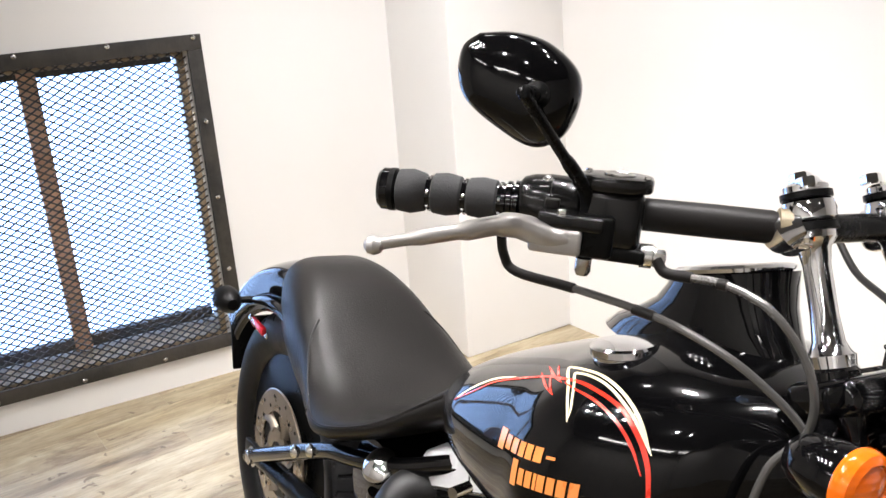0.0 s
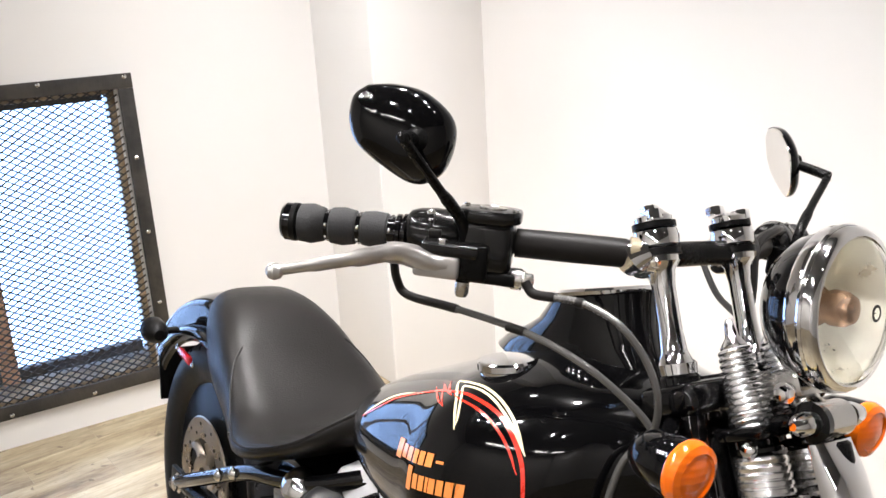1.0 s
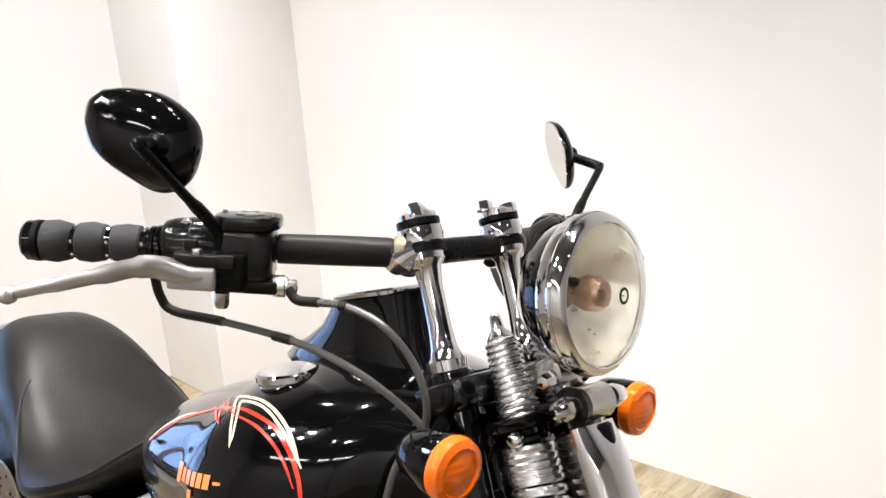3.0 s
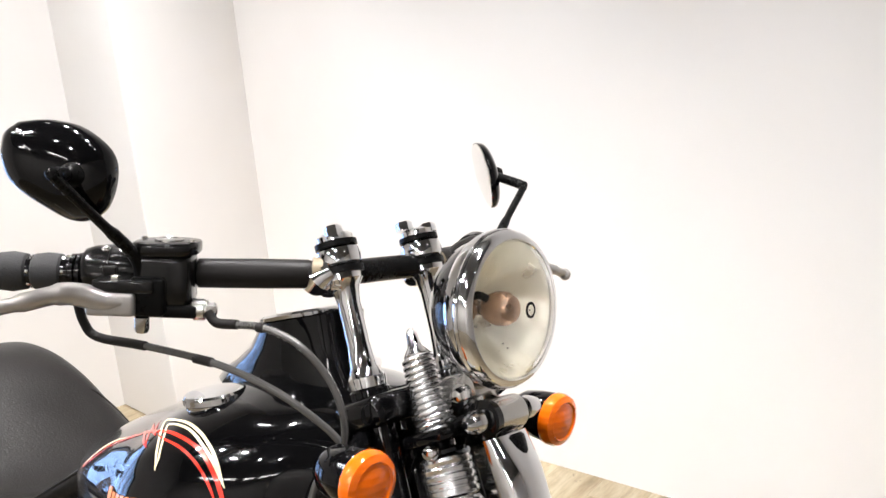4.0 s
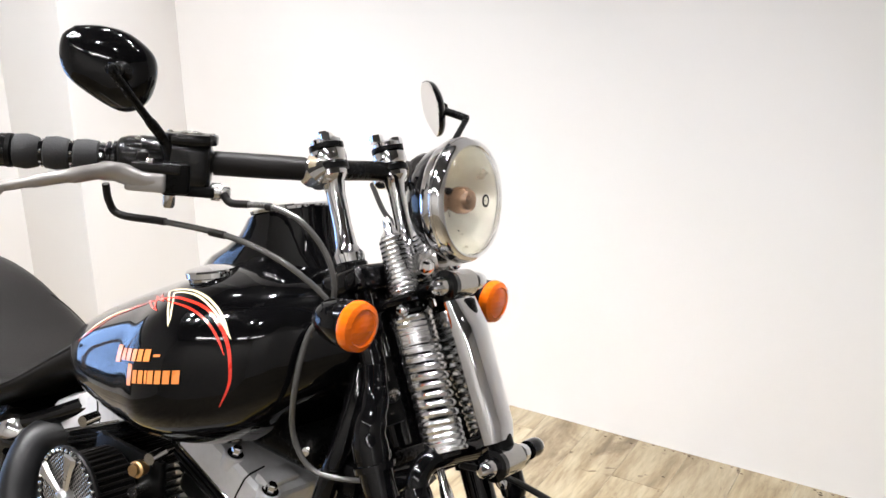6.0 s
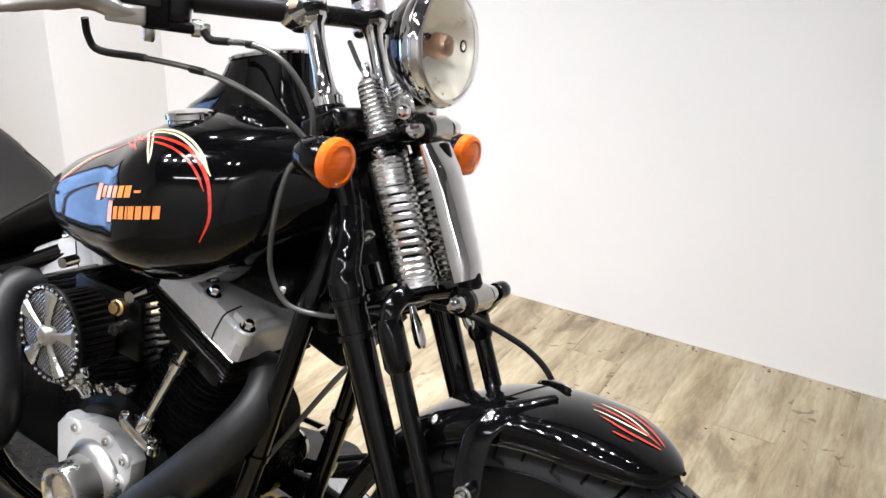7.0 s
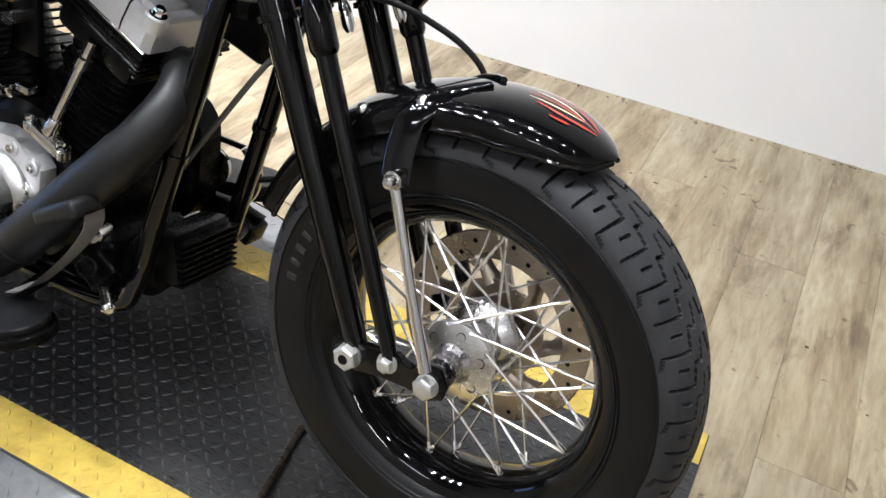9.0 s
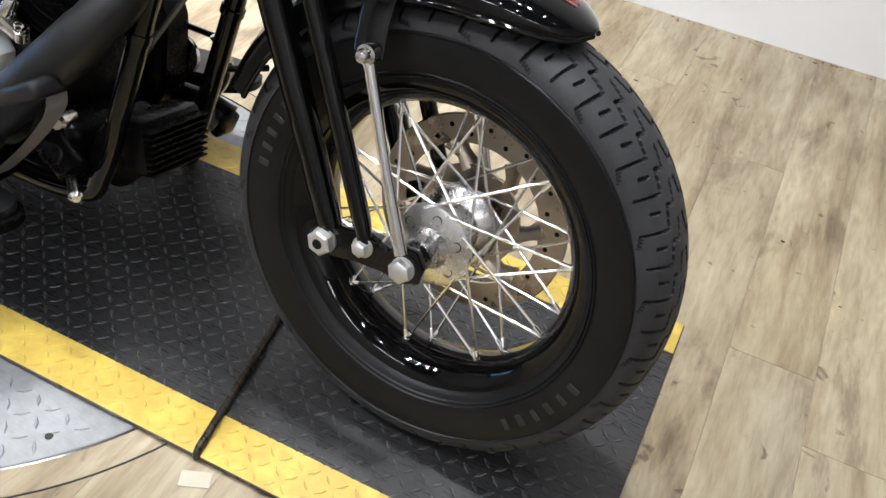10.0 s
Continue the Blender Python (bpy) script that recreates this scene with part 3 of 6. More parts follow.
def front_wheel():
    c = AXLE
    prof = [(0.2205, -0.05), (0.2235, -0.0465), (0.2205, -0.043), (0.2155, -0.041), (0.216, -0.0368), (0.21, -0.0345), (0.2105, -0.0302), (0.2045, -0.0278), (0.205, -0.0232), (0.199, -0.0195), (0.1972, -0.01), (0.1972, 0.01), (0.199, 0.0195), (0.205, 0.0232), (0.2045, 0.0278), (0.2105, 0.0302), (0.21, 0.0345), (0.216, 0.0368), (0.2155, 0.041), (0.2205, 0.043), (0.2235, 0.0465), (0.2205, 0.05), (0.214, 0.048), (0.206, 0.044), (0.198, 0.034), (0.19, 0.022), (0.188, 0), (0.19, -0.022), (0.198, -0.034), (0.206, -0.044), (0.214, -0.048)]
    wheel = part("front_wheel", lathe(prof, c, (0, 1, 0), 72, loop=True), GLOSS, bike, "black wire-spoked steel front wheel rim", angle=40)
    for r, y in ((0.2175, 0.0425), (0.2122, 0.0365), (0.2065, 0.0300), (0.2008, 0.0235), (0.1980, 0.0165)):
        for side in (-1, 1):
            ring = [(r + 0.0034 * math.cos(a), side * y + 0.0034 * math.sin(a)) for a in (math.pi * k / 4 for k in range(8))]
            part("rim_bead", lathe(ring, c, (0, 1, 0), 96, loop=True, caps=False), GLOSS, wheel)
    section = [(0.2175, 0.0465), (0.226, 0.056), (0.245, 0.066), (0.272, 0.070), (0.296, 0.068), (0.309, 0.060), (0.318, 0.044), (0.3235, 0.022), (0.325, 0.0)]
    part("tyre", tyre_mesh(c, section, 0.088, 23, 76), [RUBBER, WORN], wheel, "black front tyre with cut zigzag tread", angle=28)
    # raised mould rings and plain bars for the sidewall marks
    for r, h in ((0.2315, 0.0612), (0.2365, 0.0645), (0.286, 0.0712)):
        part("mould_ring", lathe([(r - 0.0018, -h + 0.001), (r, -h - 0.0012), (r + 0.0018, -h + 0.001)], c, (0, 1, 0), 72, loop=True, caps=False), RUBBER, wheel)
    for start, count, step in ((148, 6, 5.4), (-47, 6, 5.6)):
        for k in range(count):
            a = radians(start + k * step)
            m = Matrix.Translation(c + Vector((math.cos(a) * 0.262, -0.0702, math.sin(a) * 0.262))) @ Matrix.Rotation(-a, 4, "Y")
            bm = box((0.017, 0.0024, 0.0075 + 0.002 * (k % 2)), bevel=0.0006, segments=1)
            bmesh.ops.transform(bm, matrix=m, verts=bm.verts)
            part("sidewall_mark", bm, SIDE_MARK, wheel)
    hub = part("hub", lathe([(0.012, -0.082), (0.021, -0.082), (0.0225, -0.078), (0.0235, -0.060), (0.030, -0.052), (0.052, -0.0465), (0.0585, -0.0435), (0.0595, -0.0405), (0.0585, -0.0365), (0.048, -0.032), (0.038, -0.022), (0.036, 0), (0.038, 0.022), (0.056, 0.034), (0.060, 0.040), (0.048, 0.050), (0.03, 0.056), (0.012, 0.060)], c, (0, 1, 0), 48), BRUSHED, wheel, "polished aluminium wheel hub with drilled flange")
    for k in range(6):
        a = radians(60 * k + 25)
        p = c + Vector((math.cos(a) * 0.0425, -0.0482, math.sin(a) * 0.0425))
        part("flange_hole", lathe([(0.0068, -0.002), (0.0068, 0.0012), (0.0058, 0.0006), (0.0058, -0.001)], p, (0, -1, 0), 14), SATIN, wheel)
    for side in (-1, 1):
        for k in range(20):
            a = radians(18 * k + (4 if side < 0 else 13))
            lean = radians(63 if k % 2 else -63)
            start = c + Vector((math.cos(a) * 0.054, side * (0.036 if k % 2 else 0.0455), math.sin(a) * 0.054))
            b2 = a + lean
            end = c + Vector((math.cos(b2) * 0.1915, side * 0.013, math.sin(b2) * 0.1915))
            way = (end - start).normalized()
            bm = rod(start, end - way * 0.012, 0.0022, 6)
            lathe([(0.0022, 0), (0.0031, 0.002), (0.0034, 0.014), (0.0042, 0.0145), (0.0042, 0.020)], end - way * 0.0205, way, 8, bm)
            part("spoke", bm, SPRING, wheel, "chrome wheel spoke" if k == 0 else "")
    # brake disc on the far side, with slots and drilled rings
    bm = lathe([(0.148, 0.070), (0.150, 0.0725), (0.148, 0.075), (0.108, 0.075), (0.108, 0.070)], c, (0, 1, 0), 64, loop=True)
    disc = part("brake_disc", bm, DISC_STEEL, wheel, "drilled steel brake disc")
    part("disc_carrier", lathe([(0.078, 0.069), (0.078, 0.075), (0.030, 0.075), (0.030, 0.069)], c, (0, 1, 0), 40, loop=True), DISC_STEEL, disc)
    for k in range(7):
        a = radians(k * 360 / 7)
        pts = [c + Vector((math.cos(a + t * 0.5) * r, 0.0725, math.sin(a + t * 0.5) * r)) for r, t in ((0.072, 0), (0.092, 0.25), (0.112, 0.5))]
        part("disc_arm", tube(pts, [0.015, 0.011, 0.017], sides=8, flat=0.25), DISC_STEEL, disc)
    for k in range(28):
        a = radians(k * 360 / 28)
        p = c + Vector((math.cos(a) * (0.121 + 0.013 * (k % 2)), 0.0698, math.sin(a) * (0.121 + 0.013 * (k % 2))))
        part("disc_hole", lathe([(0.0038, 0), (0.0032, 0.0008)], p, (0, -1, 0), 10), SATIN, wheel)
    part("axle_nut", bolt((0, -0.112, AXLE.z - 0.004), (0, -1, 0), 0.0160, 0.016, washer=1.05), ZINC, wheel, "domed steel axle nut")
    part("axle", rod((0, -0.115, AXLE.z), (0, 0.115, AXLE.z), 0.010), SATIN, wheel)
    return wheel


def spring_coil(a, b, radius, wire, per=20):
    """A coil whose end turns lie close and whose middle turns stand apart."""
    steps = [0.0] + [0.66] * 5 + [1.05] * 9 + [0.72] * 4
    total = sum(steps)
    ends, run = [], 0.0
    for s in steps:
        run += s / total
        ends.append(run)
    w = (b - a).normalized()
    u = w.orthogonal().normalized()
    v = w.cross(u)
    pts = []
    for i in range((len(ends) - 1) * per + 1):
        k = min(i // per, len(ends) - 2)
        t = ends[k] + (ends[k + 1] - ends[k]) * (i / per - k)
        ang = 2 * math.pi * i / per
        pts.append(b + (a - b) * t + (u * math.cos(ang) + v * math.sin(ang)) * radius)
    return tube(pts, wire, sides=8)


def fork():
    root = part("springer_fork", rod((-0.366, -0.066, 0.842), (-0.437, -0.062, 1.0), 0.017, 20), GLOSS, bike, "black springer front fork with chrome springs")
    part("fork_leg", rod((-0.366, 0.066, 0.842), (-0.437, 0.062, 1.0), 0.017, 20), GLOSS, root)
    for s in (-1, 1):
        # rear leg: a straight stout tube below, bent in and back above the clamp
        low = [(-0.113, s * 0.100, 0.300), (-0.129, s * 0.100, 0.333), (-0.199, s * 0.100, 0.478), (-0.334, s * 0.100, 0.757)]
        part("fork_leg", tube(low, [0.014, 0.0175, 0.0195, 0.0225], sides=20), GLOSS, root)
        neck = spline([(-0.334, s * 0.100, 0.757), (-0.346, s * 0.098, 0.79), (-0.352, s * 0.086, 0.825), (-0.372, s * 0.070, 0.86)], 5)
        part("leg_neck", tube(neck, [0.0245] * 4 + [0.0225] * 4 + [0.0195] * 4 + [0.018] * 4, sides=20), GLOSS, root)
        for z0 in (0.706, 0.748):
            x0 = -0.113 - 0.4836 * (z0 - 0.3)
            w = Vector((-0.411, 0, 0.911))
            part("clamp_band", lathe([(0.0215, -0.005), (0.0275, -0.004), (0.0275, 0.004), (0.0215, 0.005)], (x0, s * 0.1, z0), w, 24), GLOSS, root)
        # front leg
        part("spring_leg", tube([(-0.062, s * 0.108, 0.325), (-0.075, s * 0.106, 0.353), (-0.252, s * 0.100, 0.722)], [0.010, 0.0125, 0.0135], sides=18), GLOSS, root)
        part("leg_ferrule", tube([(-0.2325, s * 0.1005, 0.681), (-0.236, s * 0.1005, 0.688), (-0.258, s * 0.100, 0.734), (-0.262, s * 0.099, 0.744)], [0.0145, 0.0185, 0.0185, 0.0165], sides=20), GLOSS, root)
        yoke = spline([(-0.258, s * 0.100, 0.738), (-0.263, s * 0.096, 0.757), (-0.262, s * 0.080, 0.772), (-0.256, s * 0.055, 0.776), (-0.250, 0, 0.772)], 5)
        part("yoke", tube(yoke, 0.0145, sides=16), GLOSS, root)
        # springs, thick and thin, with seats and acorn tops
        b0 = Vector((-0.256, s * 0.050, 0.780))
        d = (Vector((-0.410, s * 0.032, 1.056)) - b0).normalized()
        b1 = b0 + d * 0.178
        part("spring", spring_coil(b0, b1, 0.0230, 0.0048), SPRING, root, "chrome coil spring")
        part("spring_core", rod(b0 - d * 0.01, b1 + d * 0.02, 0.0125, 16), SATIN, root)
        c0 = b1 + d * 0.022
        c1 = c0 + d * 0.083
        cone = [c0 + (c1 - c0) * (i / 260) + (Matrix.Rotation(2 * math.pi * i / 20, 3, d) @ d.orthogonal().normalized()) * (0.0200 - 0.0052 * i / 260) for i in range(261)]
        part("rebound_spring", tube(cone, 0.0028, sides=8), SPRING, root, "tight chrome rebound spring")
        part("spring_core", rod(c0, c1, 0.0135, 16), DULL_CHROME, root)
        part("acorn_nut", lathe([(0.013, -0.002), (0.0145, 0.003), (0.011, 0.008), (0.0075, 0.012), (0.0065, 0.018), (0.0058, 0.026), (0.003, 0.031)], c1, d, 18), CHROME, root, "chrome acorn nut")
        part("spring_pin", lathe([(0.0045, 0), (0.008, 0.008), (0.008, 0.03), (0.0055, 0.045), (0.005, 0.058)], (-0.2305, s * 0.060, 0.705), d, 14), CHROME, root)
        for p in (b0 - d * 0.004, b1 + d * 0.004):
            part("spring_seat", lathe([(0.014, -0.004), (0.025, -0.003), (0.026, 0.001), (0.016, 0.004)], p, d, 24), GLOSS, root)
        part("clamp_bolt", lathe([(0.0085, 0), (0.0085, 0.004), (0.006, 0.008), (0.002, 0.0095)], b1 + d * 0.013 + Vector((0.012, s * 0.027, 0)), (0.3, s, 0.1), 14), CHROME, root)
        # rocker at the axle
        outline = [(-0.142, 0.285), (-0.150, 0.302), (-0.140, 0.318), (-0.11, 0.326), (-0.066, 0.338), (-0.046, 0.334), (-0.03, 0.322), (-0.014, 0.345), (0.012, 0.347), (0.026, 0.326), (0.022, 0.303), (0.002, 0.293), (-0.03, 0.297), (-0.07, 0.296), (-0.11, 0.280)]
        rocker = part("rocker", bevelled_plate(outline, 0.014, "y", s * 0.104, 0.003), GLOSS, root, "black rocker link at the axle")
        part("pivot_nut", bolt((-0.121, s * 0.111, 0.303), (0, s, 0), 0.0185, 0.018, dome=False, washer=1.0), ZINC, rocker, "large steel hexagon nut")
        part("nut_bore", lathe([(0.0075, 0), (0.0068, 0.0015), (0.005, 0.001)], (-0.121, s * 0.1288, 0.303), (0, s, 0), 14), SATIN, rocker)
        part("pivot_nut", bolt((-0.063, s * 0.111, 0.320), (0, s, 0), 0.0112, 0.014), ZINC, rocker)
    # lower bridge between the legs, behind the springs
    bm = box((0.03, 0.22, 0.02), (-0.315, 0, 0.727), 0.006, Matrix.Rotation(radians(24), 3, "Y"))
    part("lower_bridge", bm, GLOSS, root)
    bm = box((0.06, 0.135, 0.014), (-0.352, 0, 0.955), 0.005, Matrix.Rotation(radians(-26), 3, "Y"))
    box((0.03, 0.09, 0.012), (-0.327, 0, 0.975), 0.004, Matrix.Rotation(radians(-26), 3, "Y"), bm)
    part("spring_clamp", bm, GLOSS, root)
    bm = box((0.075, 0.185, 0.034), (-0.425, 0, 0.965), 0.011, Matrix.Rotation(radians(-26), 3, "Y"), segments=3)
    part("top_yoke", bm, GLOSS, root, "black top fork yoke")
    part("steering_neck", rod((-0.462, 0, 0.97), (-0.352, 0, 0.745), 0.034, 28, end=0.004), GLOSS, root)
    bm = box((0.012, 0.07, 0.09), (-0.37, -0.045, 0.825), 0.004, Matrix.Rotation(radians(-26), 3, "Y"))
    part("lock_plate", bm, SATIN, root)
    part("neck_lock", lathe([(0.003, 0.004), (0.009, 0.004), (0.011, 0.002), (0.011, -0.002)], (-0.350, -0.053, 0.826), (0.9, -0.35, -0.2), 20), CHROME, root, "round keyed steering lock")
    # shock absorber with its chrome cover ahead of the springs
    shock = part("shock_absorber", rod((-0.294, 0, 0.962), (-0.206, 0, 0.785), 0.017, 20, end=0.003), SATIN, root, "front shock under a chrome cover")
    u = Vector((0.088, 0, -0.177)).normalized()
    f = Vector((0.177, 0, 0.088)).normalized()
    loops = []
    for k in range(11):
        t = k / 10
        o = Vector((-0.297, -0.004, 0.962)) + u * (0.186 * t)
        wd = 0.031 - 0.004 * t
        dp = 0.024 * min(1, 0.55 + t * 2.2) - (0.006 if k == 10 else 0)
        ring = [o + Vector((0, wd * math.sin(a), 0)) + f * (dp * (max(0.0, math.cos(a)) ** 0.55)) for a in (math.pi * (j / 14 - 0.5) for j in range(15))]
        ring += [o + Vector((0, wd * 0.93 * math.sin(a), 0)) + f * ((dp - 0.0025) * (max(0.0, math.cos(a)) ** 0.55)) for a in (math.pi * (0.5 - j / 14) for j in range(15))]
        loops.append(ring)
    part("shock_cover", rings(bmesh.new(), loops), CHROME, shock, "tall bright chrome shock cover")
    for p, r in (((-0.302, 0, 0.982), 0.018), ((-0.199, 0, 0.773), 0.019)):
        part("shock_eye", lathe([(r * 0.5, -0.022), (r, -0.02), (r, 0.02), (r * 0.5, 0.022)], p, (0, 1, 0), 24), DULL_CHROME, shock)
        for s in (-1, 1):
            part("eye_nut", lathe([(0.012, 0), (0.0125, 0.006), (0.011, 0.012), (0.0085, 0.02), (0.004, 0.024)], (p[0], s * 0.034, p[2]), (0, s, 0), 12), CHROME, shock, "pointed chrome eye nut")
            if s < 0:
                part("eye_collar", lathe([(0.009, 0.02), (0.0195, 0.021), (0.0205, 0.030), (0.012, 0.032)], p, (0, s, 0), 22), GLOSS, shock)
    part("lower_link", tube(spline([(-0.199, 0.055, 0.773), (-0.20, 0.075, 0.772), (-0.222, 0.095, 0.752), (-0.245, 0.1, 0.722)], 4), 0.013, sides=14), GLOSS, shock)
    return root


def headlamp():
    c = Vector((-0.3055, 0, 1.0908))
    ax = Vector((1, 0.057, 0.13)).normalized()
    K = 0.865

    def turned(profile, *rest, **more):
        return lathe([(r * K, q * K) for r, q in profile], *rest, **more)

    shell = [(0.012, -0.084), (0.035, -0.080), (0.060, -0.067), (0.078, -0.046), (0.0865, -0.022), (0.088, -0.012), (0.084, -0.012), (0.075, -0.044), (0.05, -0.068), (0.01, -0.078)]
    lamp = part("headlamp", turned(shell, c, ax, 56), GLOSS, bike, "round chrome-ringed headlamp in a black shell")
    ring = [(0.0885, -0.022), (0.0915, -0.016), (0.0925, -0.004), (0.0915, 0.006), (0.0875, 0.0125), (0.0815, 0.0135), (0.0805, 0.010), (0.086, 0.006), (0.0865, -0.016)]
    part("bezel", turned(ring, c, ax, 64, loop=True), CHROME, lamp, "chrome headlamp ring", angle=60)
    bowl = [(0.082, 0.008), (0.078, -0.006), (0.068, -0.024), (0.052, -0.042), (0.032, -0.055), (0.012, -0.060)]
    bm = bmesh.new()
    sides, o = 72, c
    u = ax.orthogonal().normalized()
    v = ax.cross(u)
    loops = []
    for r, h in [tuple(p[:2]) for p in spline([(*p, 0) for p in bowl], 4)]:
        loops.append([o + ax * (h * K) + (u * math.cos(a) + v * math.sin(a)) * K * (r - 0.0016 * (k % 6 < 3) * (0.012 < r < 0.08)) for k, a in ((k, 2 * math.pi * k / sides) for k in range(sides))])
    part("reflector", rings(bm, loops, caps=False), REFLECTOR, lamp, "faceted bright reflector bowl")
    part("bulb_shield", turned([(0.008, -0.03), (0.016, -0.02), (0.0205, -0.008), (0.020, 0.004), (0.015, 0.013), (0.006, 0.017), (0.001, 0.0175)], c - ax * 0.004, ax, 28), COPPER, lamp, "copper-tinted bulb shield")
    part("bulb_stem", rod(c - ax * 0.058, c - ax * 0.03, 0.008, 14), DULL_CHROME, lamp)
    part("bulb_bracket", tube([c - ax * 0.05 + v * 0.02, c - ax * 0.02 + v * 0.02, c - ax * 0.012 + v * 0.012], 0.004), SATIN, lamp)
    dome = [(0.0815, 0.010), (0.076, 0.0175), (0.062, 0.0245), (0.042, 0.0295), (0.02, 0.0322), (0.0008, 0.033)]
    inner = [(r * 0.985, h - 0.0028) for r, h in dome[::-1]]
    lens = part("lens", turned(dome + inner, c, ax, 56, loop=True, caps=False), LENS_GLASS, lamp, "clear domed headlamp glass", angle=80)
    lens.visible_shadow = False
    part("lens_mark", turned([(0.0095, 0.0335), (0.0095, 0.0342), (0.0065, 0.0345), (0.0065, 0.0338)], c, ax, 20, loop=True), SATIN, lamp)
    part("visor_lip", turned([(0.0925, -0.006), (0.094, -0.003), (0.0925, 0.0)], c, ax, 64, loop=True, caps=False), CHROME, lamp)
    part("bracket", tube(spline([(-0.345, 0, 1.02), (-0.335, 0, 0.998), (-0.322, 0, 0.985), (-0.30, 0, 0.982)], 4), [0.016] * 13, sides=14), DULL_CHROME, lamp, "cast headlamp bracket")
    part("bracket_clamp", box((0.05, 0.05, 0.03), (-0.345, 0, 1.003), 0.008, Matrix.Rotation(radians(-26), 3, "Y")), DULL_CHROME, lamp)
    for s in (-1, 1):
        part("bracket_bolt", bolt((-0.335, s * 0.027, 1.0), (0.2, s, 0), 0.008, 0.012), CHROME, lamp)


def turn_signal(s):
    c = Vector((-0.345 if s < 0 else -0.354, -0.150 if s < 0 else 0.164, 0.936 if s < 0 else 0.930))

    def shrunk(profile, *rest, **more):
        return lathe([(r * 0.88, q * 0.88) for r, q in profile], *rest, **more)

    body = part("turn_signal", shrunk([(0.008, -0.066), (0.020, -0.060), (0.029, -0.044), (0.0330, -0.022), (0.0345, 0.0), (0.0335, 0.002)], c, (1, 0, 0), 36), GLOSS, bike, "black bullet turn signal with amber lens")
    part("lens", shrunk([(0.0345, 0.000), (0.0365, 0.003), (0.0365, 0.010), (0.034, 0.016), (0.0265, 0.0195), (0.0245, 0.017), (0.012, 0.0205), (0.001, 0.021)], c, (1, 0, 0), 40), AMBER, body, "ribbed amber lens")
    part("reflector", shrunk([(0.0325, 0.004), (0.026, -0.006), (0.014, -0.014), (0.004, -0.016)], c, (1, 0, 0), 32, caps=False), SIGNAL_BOWL, body, "bright reflector bowl")
    part("bulb", shrunk([(0.003, -0.014), (0.0065, -0.006), (0.008, 0.002), (0.0055, 0.008), (0.001, 0.010)], c, (1, 0, 0), 16), AMBER_BULB, body)
    part("stalk", tube([c + Vector((-0.040, 0, 0)), c + Vector((-0.052, -s * 0.03, 0.002)), c + Vector((-0.072, -s * 0.07, 0.008))], [0.011, 0.009, 0.011], sides=14), GLOSS, body)


# the handlebar's own line on each side: along it, ahead of it, above it
BAR_O, BAR_D = Vector((-0.492, -0.080, 1.105)), Vector((-0.676, -0.736, -0.030)).normalized()
BAR_N = Vector((0.736, -0.676, 0)).normalized()


def at_bar(s, f=0.0, u=0.0, side=-1):
    p = BAR_O + BAR_D * s + BAR_N * f + Vector((0, 0, u))
    return Vector((p.x, p.y, p.z)) if side < 0 else Vector((p.x + 0.38 * s, -p.y, p.z))


def bar_way(side=-1):
    return BAR_D.copy() if side < 0 else Vector((BAR_D.x + 0.38, -BAR_D.y, BAR_D.z)).normalized()


def bar_box(size, s, f, u, side, bevel, segments=3, bm=None):
    d = bar_way(side)
    n = Vector((0, 0, 1)).cross(d).normalized() * (-side)
    d = n.cross(Vector((0, 0, 1))) * (-side)
    m = Matrix((d, n, Vector((0, 0, 1)))).transposed()
    return box(size, at_bar(s, f, u, side), bevel, m, bm, segments)


